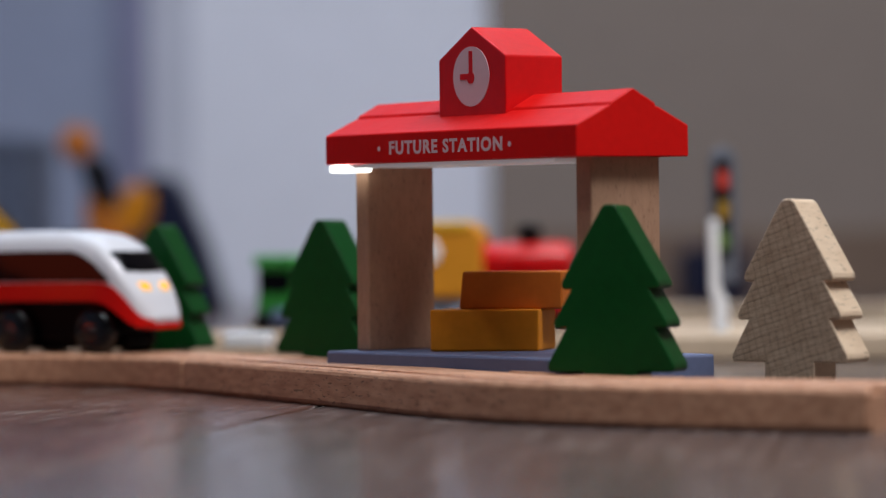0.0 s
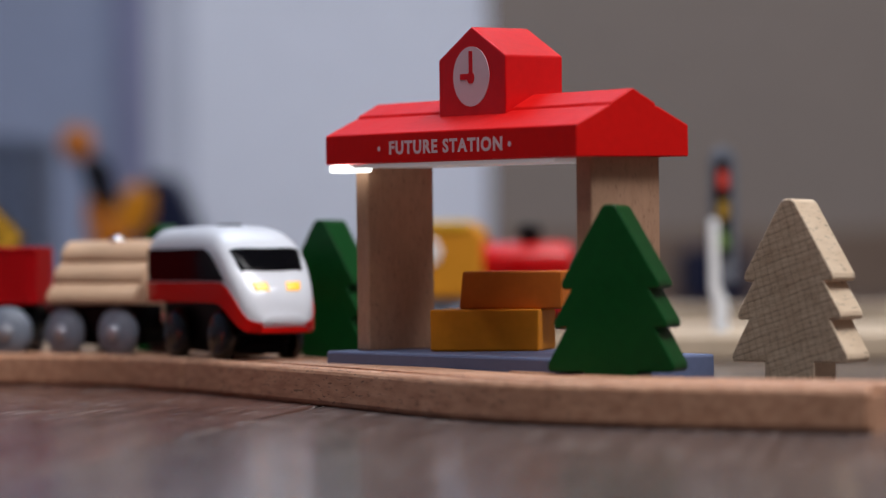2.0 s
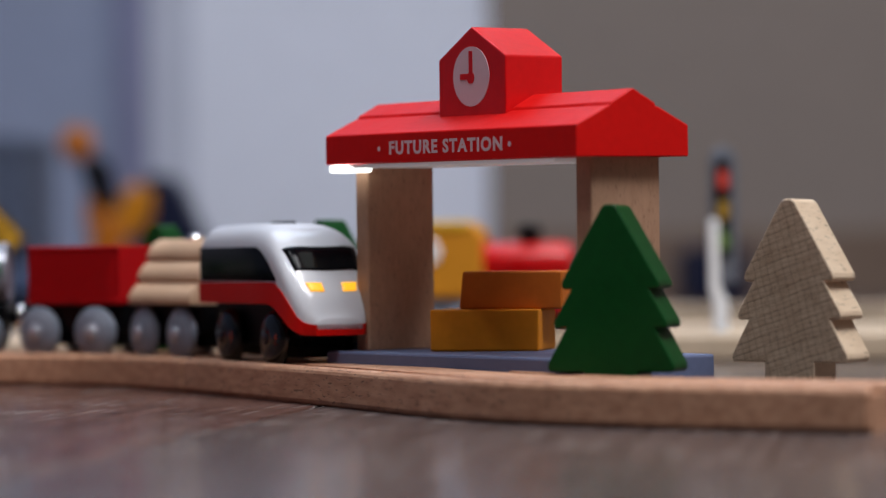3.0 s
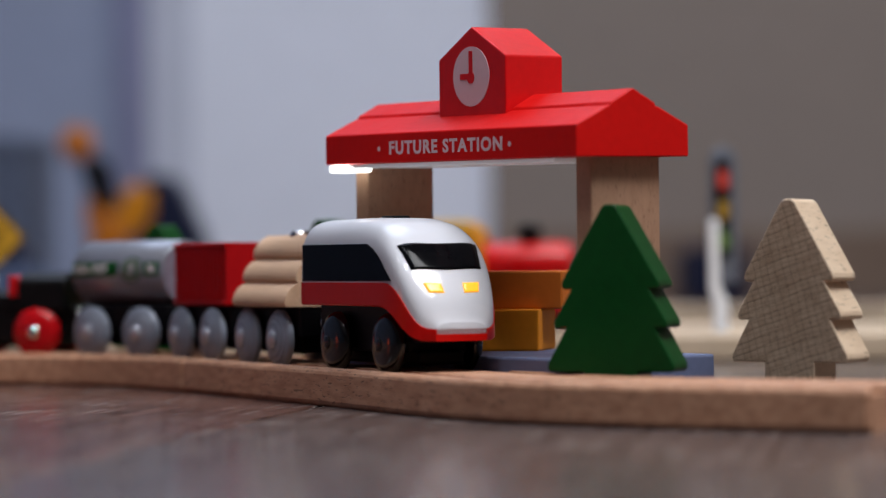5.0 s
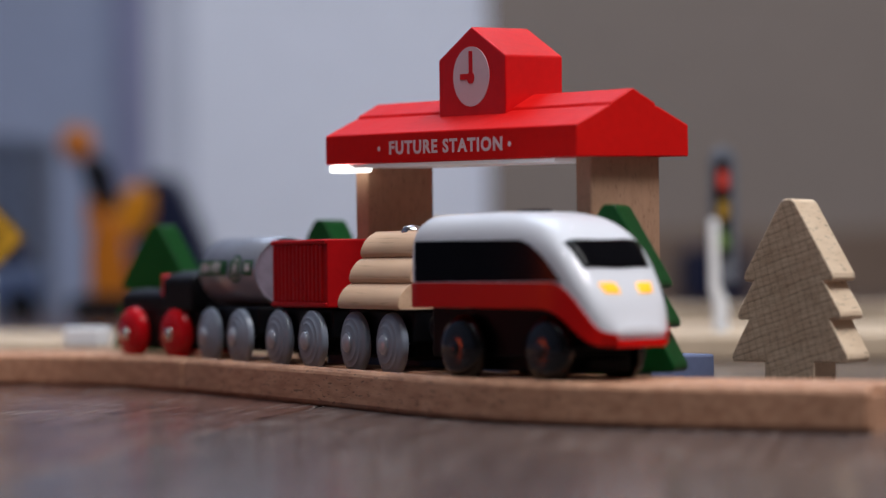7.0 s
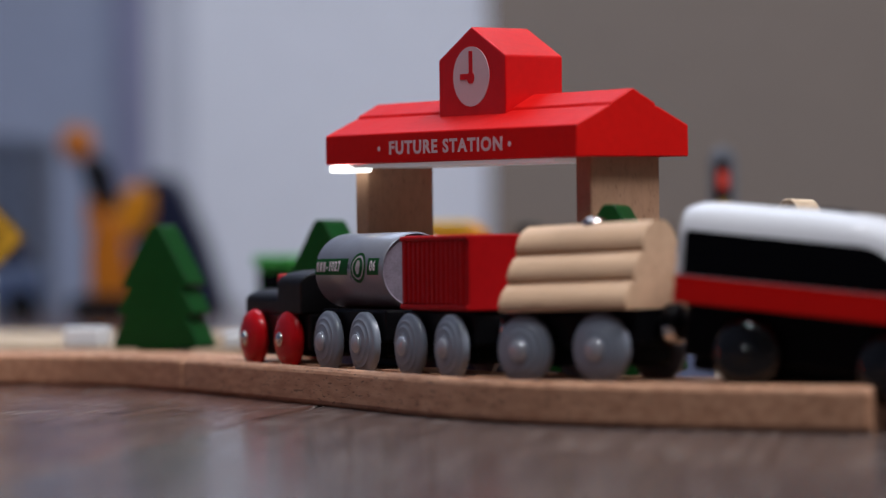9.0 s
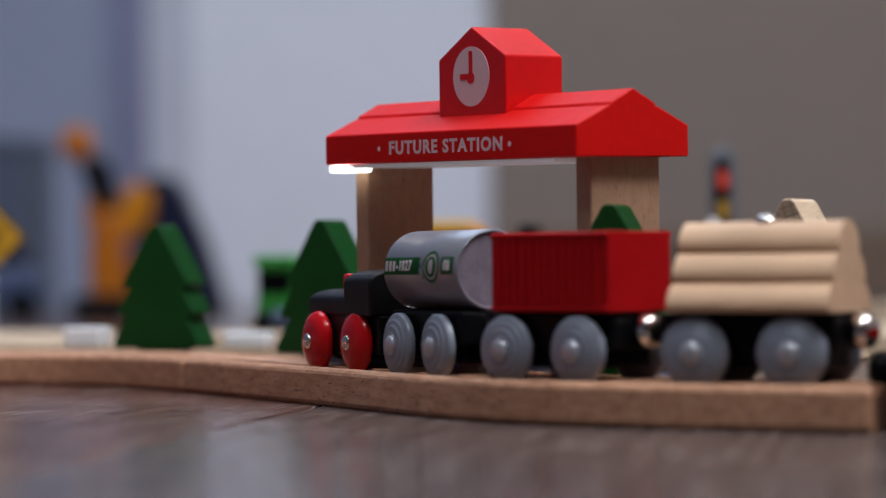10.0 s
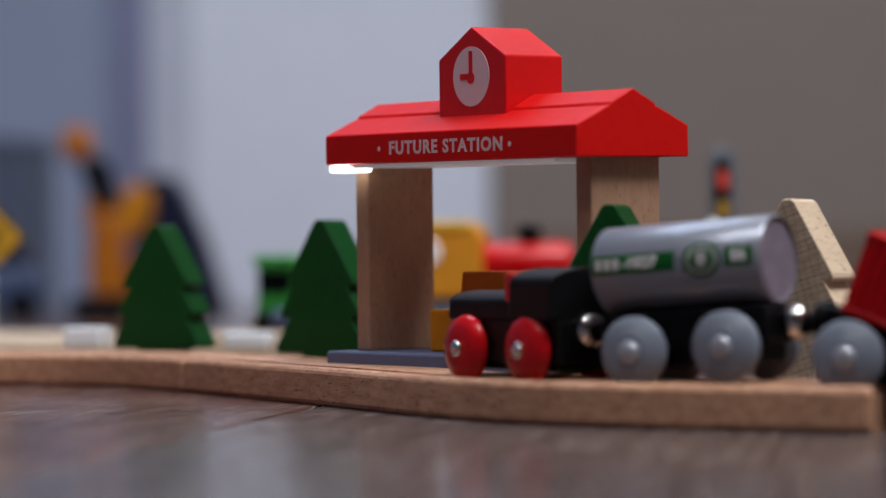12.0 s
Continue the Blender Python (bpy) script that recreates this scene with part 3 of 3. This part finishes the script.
part("label_strip", on_drum(-25.2, -0.2, -6, 19, 0.10), LABEL_GREEN, tank_wagon, "dark green label strip")
part("label_disc", on_drum(2.2, 13.4, -18, 28, 0.12, round_=True), LABEL_GREEN, tank_wagon, "green round badge")
part("badge_ring", on_drum(3.4, 12.2, -13, 23, 0.16, round_=True), WHITE_PRINT, tank_wagon, "white ring on the badge")
part("badge_field", on_drum(4.1, 11.5, -10, 20, 0.20, round_=True), LABEL_GREEN, tank_wagon)
part("badge_drop", on_drum(6.2, 9.4, -5, 16, 0.24, round_=True), WHITE_PRINT, tank_wagon, "white drop on the badge")
part("label_strip", on_drum(14.6, 22.8, -6, 19, 0.10), LABEL_GREEN, tank_wagon)


def drum_print(body, size, cx, a):
    """Digits bent round the drum's right side."""
    bm = lettering(body, size, 0.02, 0.95)
    for v in bm.verts:
        ang = radians(a) + v.co.z / TR
        r = TR + 0.22 - v.co.y
        v.co = (cx + v.co.x, -r * math.cos(ang), TZ + r * math.sin(ang))
    return bm


for x in (-24.2, -21.6, -19.0):
    part("label_bar", on_drum(x, x + 1.9, -1, 14, 0.16), WHITE_PRINT, tank_wagon)
part("label_number", drum_print("-1027", 4.2, -11.0, 6.5), WHITE_PRINT, tank_wagon, "white printed number")
part("label_number", drum_print("06", 4.2, 18.7, 6.5), WHITE_PRINT, tank_wagon)

# black engine at the tail, hood to the rear
engine = thing("steam_engine", Matrix.Identity(4), "black painted toy steam engine with red wheels at the tail", "toy engine", "train on the front track")
E_WB = 30.0
part("chassis", join(box(-26, 27, -10.0, 10.0, 6, 18.5, 1.0), box(-23, 24, -8, 8, 4, 8, 1.0)), BLACK_PAINT, engine, "black underframe")


def arch(w, z0, z1, rise, k=10):
    pts = [(w, z0), (w, z1)]
    for i in range(1, k):
        a = math.pi * i / k
        pts.append((w * math.cos(a), z1 + rise * math.sin(a)))
    return pts + [(-w, z1), (-w, z0)]


part("hood", prism(arch(10.5, 18.0, 22.6, 3.6), -26, 7.4, "x", 0.8), BLACK_PAINT, engine, "black rounded hood")
part("cab", prism(arch(13.0, 18.0, 28.4, 4.2), 7.4, 27, "x", 0.8), BLACK_PAINT, engine, "black cab with a rounded roof")
part("chimney", box(2.6, 7.2, -11.0, 11.0, 23, 31.2, 0.8), RED, engine, "red block in front of the cab")
for x in (-E_WB / 2, E_WB / 2):
    for side in (-1, 1):
        w = part("wheel", lathe([(0, -2.4), (3.4, -2.4), (6.5, -1.8), (8.8, -0.6), (9.5, 0.6), (9.7, 1.4), (9.5, 2.1), (9.0, 2.4), (0, 2.4)], "y", 36), RED_WHEEL, engine, "domed red plastic wheel", smooth=True)
        w.matrix_basis = Matrix.Translation(Vector((x, side * 13.0, WHEEL_R)) * MM) @ Matrix.Rotation(0 if side < 0 else math.pi, 4, "Z")
        part("hub", lathe([(0, -3.5), (1.6, -3.4), (2.3, -2.9), (2.4, -2.2), (0, -2.2)], "y", 20), CHROME, w, "steel axle cap", smooth=True)
        part("axle", rod(1.0, 3.0, 12.8, "y", 10), CHROME, w)
        WHEELS.append((engine, w, x, side, WHEEL_R))
coupler(engine, 26.4, 1, True)

# white express engine at the head
loco = thing("express_engine", Matrix.Identity(4), "white and red plastic toy express engine with glowing headlights", "toy engine", "train on the front track")
X0, X1 = -34.5, 49.4       # its tail and nose, from the middle of its axles


def mix_line(rows, x):
    return float(np.interp(x, [r[0] for r in rows], [r[1] for r in rows]))


TOP = ((-34.5, 46.4), (-33.5, 47.8), (-30, 48.4), (0, 48.6), (14, 48.2), (22.8, 46.6), (29.0, 43.6), (34.0, 39.4), (39.0, 33.2), (42.8, 28.0), (45.6, 24.0), (47.2, 21.2), (48.0, 18.6), (48.8, 16.8), (49.4, 15.2))
SEAM = ((-34.5, 28.5), (32.1, 28.5), (36.5, 26.6), (41.5, 21.6), (45.2, 16.6), (46.8, 14.9), (48.4, 14.6))
SKIRT = ((-34.5, 21.3), (27, 21.2), (32, 20.2), (36.5, 17.4), (42, 12.9), (45.5, 11.2), (48.4, 11.0))
HALF = ((-34.5, 15.6), (-32.5, 16.4), (29.0, 16.4), (35.0, 16.0), (40.0, 15.0), (44.0, 13.6), (47.0, 11.6), (48.6, 9.4), (49.4, 7.0))
ROUND = ((-34.5, 4.4), (15.2, 4.4), (31.5, 4.8), (42.8, 4.2), (48.4, 3.4))


def smooth_line(rows, x, w=1.6):
    return sum(mix_line(rows, min(X1, max(X0, x + d * w))) for d in (-1, -0.5, 0, 0.5, 1)) / 5


def shell_z(x, y):
    """Height of the white shell over (x, y)."""
    zt, zb, w, n = smooth_line(TOP, x), smooth_line(SEAM, x) - 1.5, smooth_line(HALF, x), smooth_line(ROUND, x)
    return zb + (zt - zb) * (1 - min(1, abs(y) / w) ** n) ** (1 / n)


def loft(lower, upper, arc, grow=0.0, k=26):
    """Rounded cross-sections from tail to nose; arc closes them over the top, else they are a straight band."""
    xs = sorted(set([X0 + (X1 - X0) * (1 - (1 - i / 40) ** 1.6) for i in range(41)] + [X0 + 0.6]))
    bm = bmesh.new()
    rows = []
    for x in xs:
        w, zb, zt, n = smooth_line(HALF, x) + grow, lower(x), upper(x), smooth_line(ROUND, x)
        pts = []
        if arc:
            for i in range(k + 1):
                a = math.pi * i / k
                c, s = math.cos(a), math.sin(a)
                pts.append((w * math.copysign(abs(c) ** (2 / n), c), zb + (zt - zb) * abs(s) ** (2 / n)))
        else:
            pts = [(w - 0.5, zb), (w, zb + 0.5), (w, zt), (-w, zt), (-w, zb + 0.5), (-w + 0.5, zb)]
        rows.append([bm.verts.new((x, y, z)) for y, z in pts])
    for a, b in zip(rows, rows[1:]):
        for i in range(len(a)):
            j = (i + 1) % len(a)
            bm.faces.new((a[i], b[i], b[j], a[j]))
    bm.faces.new(rows[0]), bm.faces.new(rows[-1][::-1])
    return bm


shell = part("shell", loft(lambda x: smooth_line(SEAM, x) - 1.5, lambda x: smooth_line(TOP, x), True), WHITE_SHELL, loco, "glossy white plastic shell")
for f in shell.data.polygons:
    f.use_smooth = True
shell.data.set_sharp_from_angle(angle=0.9)
skirt = part("skirt", loft(lambda x: smooth_line(SKIRT, x), lambda x: smooth_line(SEAM, x), False, 0.35), RED_SHELL, loco, "red plastic skirt")
for f in skirt.data.polygons:
    f.use_smooth = True
skirt.data.set_sharp_from_angle(angle=0.6)


def top_patch(corners, lift, k=8, bow=0.0, half=12.0):
    """A sheet that lies on the shell over the four corners (x, y), proud by lift."""
    bm = bmesh.new()
    (ax, ay), (bx, by), (cx, cy), (dx, dy) = corners
    grid = []
    for i in range(k + 1):
        row = []
        for j in range(k + 1):
            u, v = i / k, j / k
            x = (ax * (1 - u) + bx * u) * (1 - v) + (dx * (1 - u) + cx * u) * v
            y = (ay * (1 - u) + by * u) * (1 - v) + (dy * (1 - u) + cy * u) * v
            x += bow * (1 - (y / half) ** 2)
            slope = (shell_z(x + 0.2, y) - shell_z(x - 0.2, y)) / 0.4
            nx, nz = -slope / math.hypot(1, slope), 1 / math.hypot(1, slope)
            row.append(bm.verts.new((x + nx * lift, y, shell_z(x, y) + nz * lift)))
        grid.append(row)
    for a, b in zip(grid, grid[1:]):
        for j in range(k):
            bm.faces.new((a[j], b[j], b[j + 1], a[j + 1]))
    bmesh.ops.recalc_face_normals(bm, faces=bm.faces[:])
    bmesh.ops.solidify(bm, geom=bm.faces[:], thickness=0.5)
    return bm


part("windscreen", top_patch(((32.4, -13.2), (38.8, -11.6), (38.8, 11.6), (32.4, 13.2)), 0.35, 12, 0.9, 14.0), GLASS_BLACK, loco, "dark glossy windscreen", smooth=True)
for side in (-1, 1):
    part("headlight", top_patch(((42.0, side * 9.2), (43.9, side * 8.2), (43.9, side * 3.4), (42.0, side * 3.6)), 0.3, 6, 0.8), HEADLIGHT, loco, "glowing amber headlight", smooth=True)
    wn = [(-32.4, 28.9), (34.6, 28.9), (31.4, 32.0), (28.6, 34.6), (25.4, 36.8), (21.5, 38.9), (17.0, 40.3), (-32.4, 40.5)]
    part("side_window", prism(wn, side * 15.8 - 0.75, side * 15.8 + 0.75, "y", 0.15, 1), GLASS_BLACK, loco, "long dark side window")
part("switch", box(-1, 8, -3.0, 3.0, 47.9, 49.1, 0.4), BLACK, loco, "black switch on the roof")
part("chassis", join(box(-33, 33, -10.2, 10.2, 7, 22, 1.0), box(32, 42, -10.4, 10.4, 10.2, 14, 1.5), box(-31, 36, -7.6, 7.6, 3.4, 8, 1)), BLACK, loco, "black plastic chassis")
L_AXLES = (-13.9, 25.4)
for x in L_AXLES:
    for side in (-1, 1):
        w = part("wheel", lathe([(0, -2.6), (3.0, -2.6), (6.2, -2.2), (8.4, -1.2), (9.4, 0.2), (9.7, 1.4), (9.5, 2.1), (9.0, 2.4), (0, 2.4)], "y", 36), BLACK_HUB, loco, "glossy black domed wheel", smooth=True)
        w.matrix_basis = Matrix.Translation(Vector((x, side * 13.6, WHEEL_R)) * MM) @ Matrix.Rotation(0 if side < 0 else math.pi, 4, "Z")
        part("hub", lathe([(0, -3.4), (1.5, -3.3), (2.2, -2.9), (2.4, -2.4), (0, -2.4)], "y", 20), BLACK_HUB, w, smooth=True)
        part("axle", rod(1.0, 3.0, 13.4, "y", 10), CHROME, w)
        WHEELS.append((loco, w, x, side, WHEEL_R))
coupler(loco, -38.6, -1, False)

# ---- toys behind the station ----


def sit(x, y, z, yaw):
    return Matrix.Translation(Vector((x, y, z)) * MM) @ Matrix.Rotation(radians(yaw), 4, "Z")


def toy_wheels(parent, xs, w, r, material=BLACK):
    for x in xs:
        for side in (-1, 1):
            part("wheel", lathe([(0, -2), (r * 0.4, -2), (r - 0.6, -1.2), (r, 0), (r, 2), (0, 2)], "y", 24, (x, side * w, r)), material, parent, smooth=True)


def signal(x, y):
    ob = thing("toy_signal", sit(x, y, 0, 12), "toy railway signal with three lamps on a white post", "toy signal")
    part("foot", rod(9, 0, 3, "z", 24), GREY_PLASTIC, ob)
    part("post", prism([(-3.4, 2), (3.4, 2), (3.4, 26), (-0.9, 33), (-0.9, 64), (-5.2, 64), (-5.2, 31), (-3.4, 25)], -1.5, 1.5, "y", 0.5), WHITE_PLASTIC, ob, "bent white post")
    cap = [(3.0 + 6.6 * math.cos(math.pi * i / 10), 90.5 + 7.5 * math.sin(math.pi * i / 10)) for i in range(11)]
    part("backplate", prism([(-3.6, 34), (9.6, 34)] + cap, 1.6, 5, "y", 1.0), GREY_PLASTIC, ob, "grey rounded backplate")
    part("lamp_panel", prism([(-1.6, 46), (5.4, 46), (5.4, 88), (3.8, 92), (0, 92), (-1.6, 88)], -0.6, 1.5, "y", 0.5), BLACK, ob, "black lamp panel")
    for z, m in ((82, SIGNAL_RED), (68, SIGNAL_AMBER), (54, SIGNAL_GREEN)):
        part("lamp", box(-1.0, 4.2, -1.4, 0.0, z - 4.2, z + 4.2, 0.6), m, ob)


signal(129.0, 1262)


def road_sign(x, y):
    ob = thing("toy_sign", sit(x, y, 0, 0), "yellow diamond toy warning sign on a white post", "toy sign")
    part("foot", rod(8, 0, 3, "z", 24), WHITE_PLASTIC, ob)
    part("post", box(1.0, 5.4, -1.5, 1.5, 2, 46, 0.6), WHITE_PLASTIC, ob, "white post")
    part("diamond", prism([(0, 38), (20.5, 59.5), (0, 81), (-20.5, 59.5)], -2.4, -1.4, "y", 0.3), SIGN_YELLOW, ob, "yellow diamond board")
    part("border", prism([(0, 36.4), (22, 59.5), (0, 82.6), (-22, 59.5)], -1.3, 1.6, "y", 0.4), BLACK, ob, "black diamond border")
    for z, w in ((62, 10), (57, 8)):
        part("sign_bar", box(-w, w, -2.75, -2.35, z - 1.5, z + 1.5, 0.1, 1), BLACK, ob)


road_sign(-225, 1322)


def green_engine(x, y):
    ob = thing("green_engine", sit(x, y, 10, -28), "green toy engine with a black front on the rear track", "toy engine")
    part("cab", prism([(-10.5, 8), (10.5, 8), (10.5, 35), (-10.5, 35)], -8.5, 8.5, "y", 1.0), GREEN_TOY, ob, "green cab")
    part("window", box(-9.6, 9.6, -9.0, -8.2, 21, 32, 0.4, 1), GLASS_BLACK, ob, "dark window")
    part("side_window", box(10.2, 11.0, -7.6, 7.6, 21, 32, 0.4, 1), GLASS_BLACK, ob)
    part("underframe", box(-12, 12, -8.2, 8.2, 2.5, 14, 1), BLACK, ob)
    part("buffer", lathe([(0, -3), (3.8, -2.4), (4.6, 0), (4.6, 3), (0, 3)], "y", 24, (3.5, -10.5, 9)), BLUE_PLASTIC, ob, "pale blue round buffer", smooth=True)
    part("roof", box(-12.2, 12.2, -9.8, 9.8, 34.5, 39.5, 1.2), GREEN_ROOF, ob, "bright green roof")
    part("coupling_magnet", lathe([(0, -3), (3, -2.6), (4, 0), (3, 2.6), (0, 3)], "x", 20, (-15, -4, 6)), CHROME, ob, "steel coupling magnet", smooth=True)
    toy_wheels(ob, (-7, 7), 9, 6)


green_engine(-78.5, 1335)


def yellow_engine(x, y):
    ob = thing("yellow_engine", sit(x, y, 10, -10), "yellow toy engine with a round white front on the rear track", "toy engine")
    part("body", prism([(-26, 18), (15, 18), (15, 48), (11, 53), (-26, 53)], -13, 13, "y", 1.5), AMBER, ob, "amber yellow body")
    part("roof", box(-27, 9, -14, 14, 50, 55, 1.5), YELLOW, ob, "bright yellow roof")
    part("disc", lathe([(0, -1), (6.5, -0.8), (7.2, 0.2), (0, 0.6)], "y", 24, (-12, -13.2, 40)), WHITE_PLASTIC, ob, "round white disc")
    part("underframe", box(-24, 13, -11, 11, 4, 19, 1), GREY_PLASTIC, ob, "grey underframe")
    toy_wheels(ob, (-14, 4), 12, 7, GREY_WHEEL)


yellow_engine(6, 1318)


def red_engine(x, y):
    ob = thing("red_engine", sit(x, y, 10, -6), "red toy steam engine with a black chimney on the rear track", "toy engine")
    part("boiler", lathe([(0, -24), (8.6, -24), (9.4, -23), (9.4, 23), (8.6, 24), (0, 24)], "x", 32, (0, 0, 35)), RED, ob, "red boiler", smooth=True)
    part("base", box(-25, 25, -11, 11, 5, 27, 1.0), RED, ob)
    part("chimney", lathe([(0, 42), (3.5, 42), (4, 47), (6, 48), (6, 52), (5, 53), (0, 53)], "z", 24, (4, 0, 0)), BLACK, ob, "black chimney", smooth=True)
    part("front_ring", lathe([(0, 24.2), (7.4, 24.2), (7.4, 25.4), (0, 25.4)], "x", 24, (0, 0, 35)), RED, ob)
    toy_wheels(ob, (-14, 14), 12, 7)


red_engine(38, 1314)


def white_block(x, y, half, base, top):
    ob = thing("toy_block", sit(x, y, 0, -12), "low beech block with a white plastic top behind the track", "toy block", "white topped blocks")
    part("base", box(-half, half, -7, 7, 0, base, 0.8), BEECH_REAR, ob)
    part("white_top", box(-half, half, -7, 7, base, top, 1.0), WHITE_PLASTIC, ob, "white plastic top")


white_block(-79, 1102, 9, 11.3, 17.3)
white_block(-145, 1102, 8, 12.3, 20.0)


def crane(x, y):
    ob = thing("toy_excavator", sit(x, y, 0, 8), "orange and black toy excavator with a raised arm", "toy excavator")
    for side in (-1, 1):
        part("crawler", box(-34, 34, side * 20 - 9, side * 20 + 9, 0, 22, 8, 3), BLACK, ob, "black crawler track")
    part("body", prism([(-16, 18), (20, 18), (16, 60), (12, 92), (-12, 92), (-17, 60)], -22, 22, "y", 5), ORANGE, ob, "orange body")
    part("cab", prism([(6, 66), (22, 70), (38, 88), (39, 106), (32, 116), (18, 116), (8, 96)], -16, 16, "y", 5), YELLOW_ORANGE, ob, "amber cab")
    part("boom", prism([(-8, 78), (16, 80), (0, 138), (-26, 144)], -9, 9, "y", 3), BLACK, ob, "black boom")
    part("boom_foot", prism([(-20, 78), (0, 78), (2, 104), (-18, 106)], -9, 9, "y", 4), ORANGE, ob, "orange boom foot")
    part("joint_knob", lathe([(0, -10), (13, -10), (15, -7), (15, 7), (13, 10), (0, 10)], "y", 28, (-25, 0, 151)), ORANGE, ob, "round orange joint", smooth=True)


crane(-287, 2320)


def bag(x, y):
    ob = link("bag", prism([(-40, 0), (55, 0), (34, 70), (10, 126), (-4, 134), (-25, 130), (-34, 80)], -40, 40, "y", 10, 4), NAVY)
    ob.matrix_basis = sit(x, y, 0, 0)
    tagged(ob, "dark navy bag standing on the floor", "bag")


bag(-258, 2580)


def blue_car(x, y):
    ob = thing("toy_car", sit(x, y, 0, 4), "dark blue toy car with a pale blue lower body", "toy car")
    part("body", box(-55, 45, -30, 30, 10, 46, 6, 3), BLUE_PLASTIC, ob, "pale blue body")
    part("cabin", prism([(-45, 44), (42, 44), (26, 68), (-30, 68)], -26, 26, "y", 5), NAVY, ob, "dark cabin")
    toy_wheels(ob, (-34, 26), 29, 14)


blue_car(-395, 2380)

grid_bin = thing("mesh_basket", sit(-470, 2680, 0, 0), "grey perforated storage basket", "basket")
part("liner", box(-146, 58, 4, 8, 0, 166, 2), NAVY, grid_bin, "dark blue liner")
for i in range(17):
    part("bar", box(-150 + i * 12.8, -142.5 + i * 12.8, -4, 0, 0, 168, 1, 1), BLUE_GREY, grid_bin)
for i in range(13):
    part("bar", box(-150, 62, -1, 3, 2 + i * 12.8, 9.5 + i * 12.8, 1, 1), BLUE_GREY, grid_bin)
part("side", box(58, 62, 0, 160, 0, 168, 1), BLUE_GREY, grid_bin)
part("rim", box(-152, 64, -6, 162, 167, 175, 2), BLUE_GREY, grid_bin, "grey blue rim")

floor_box = thing("blue_block", sit(300, 2970, 0, 10), "dark blue box standing by the wall", "box")
part("body", box(-40, 30, -30, 30, 0, 62, 5), NAVY, floor_box)

# a small lamp on the floor beside the track, whose red glow the hubs and shells mirror
red_lamp = thing("table_lamp", sit(-560, 860, 0, 0), "small glowing red lamp on the floor", "lamp")
part("base", rod(30, 0, 12, "z", 32), BLACK_PAINT, red_lamp, "black round base")
part("shade", lathe([(0, 12), (32, 12), (37, 17), (37, 62), (32, 68), (0, 69)], "z", 40), RED_GLOW, red_lamp, "glowing red shade", smooth=True)

plank_row()

# ---- motion ----
# way of the tail engine's middle along the track, in millimetres, over the seconds
RUN = ((0.0, -373.4), (0.5, -348.6), (1.0, -323.2), (1.5, -298.3), (2.0, -274.3), (2.5, -250.2), (3.0, -226.8), (4.8, -146.4), (5.5, -114.9), (6.0, -92.7), (6.5, -71.2), (7.0, -49.7), (8.8, 41.2), (9.5, 79.2), (10.0, 105.0), (10.5, 131.2), (11.0, 158.2), (11.5, 184.6), (12.0, 210.0))
# how far each vehicle's middle is ahead of it, and where its axles are
TRAIN = ((loco, 258.1, L_AXLES), (log_wagon, 184.1, (-WB / 2, WB / 2)), (box_wagon, 123.5, (-WB / 2, WB / 2)), (tank_wagon, 61.9, (-WB / 2, WB / 2)), (engine, 0.0, (-E_WB / 2, E_WB / 2)))


def run(t):
    """Smooth way over time: a Hermite curve through the rows."""
    i = max(0, min(len(RUN) - 2, sum(1 for r in RUN if r[0] <= t) - 1))

    def slope(k):
        a, b = max(0, k - 1), min(len(RUN) - 1, k + 1)
        return (RUN[b][1] - RUN[a][1]) / (RUN[b][0] - RUN[a][0])
    (ta, sa), (tb, sb) = RUN[i], RUN[i + 1]
    h = tb - ta
    u = (t - ta) / h
    return (2 * u ** 3 - 3 * u ** 2 + 1) * sa + (u ** 3 - 2 * u ** 2 + u) * h * slope(i) + (3 * u ** 2 - 2 * u ** 3) * sb + (u ** 3 - u ** 2) * h * slope(i + 1)


def height(s):
    """Rail height, and the drop onto the bare floor past the end of the track."""
    u = max(0.0, min(1.0, (s - TRACK_END + 1.5) / 11))
    return RAIL * (1 - u * u * (3 - 2 * u))


def motions():
    times = [i * 0.1 for i in range(121)]
    ahead = {t: 0.0 for t in times}
    for ob, offset, (rear, front) in TRAIN:
        rows, own = [], {}
        base = front - rear
        for t in times:
            s = run(t) + offset
            # a vehicle that tips over the end hangs back on its coupling
            s -= 1.1 * abs(height(s + front) - height(s + rear)) * 6.5 / RAIL
            (xr, yr, _), (xf, yf, _) = on_line(s + rear), on_line(s + front)
            zr, zf = height(s + rear), height(s + front)
            pitch = math.atan2(zf - zr, base)
            own[t] = pitch * max(0.0, min(1.0, 1 - (s + rear - TRACK_END + 16) / 12))
            zf += -0.24 * min(0.0, ahead[t]) * base
            back = -rear / base
            m = Matrix.Translation(Vector((xr + (xf - xr) * back, yr + (yf - yr) * back, zr + (zf - zr) * back)) * MM)
            m = m @ Matrix.Rotation(math.atan2(yf - yr, xf - xr), 4, "Z") @ Matrix.Rotation(-math.atan2(zf - zr, base), 4, "Y")
            rows.append((t, m))
        walk(ob, rows)
        ahead = own
    for ob, w, x, side, r in WHEELS:
        flip = Matrix.Rotation(0 if side < 0 else math.pi, 4, "Z")
        place = Matrix.Translation(w.matrix_basis.translation)
        walk(w, [(t, place @ Matrix.Rotation((run(t) - run(0.0)) / r, 4, "Y") @ flip) for t in times])


motions()
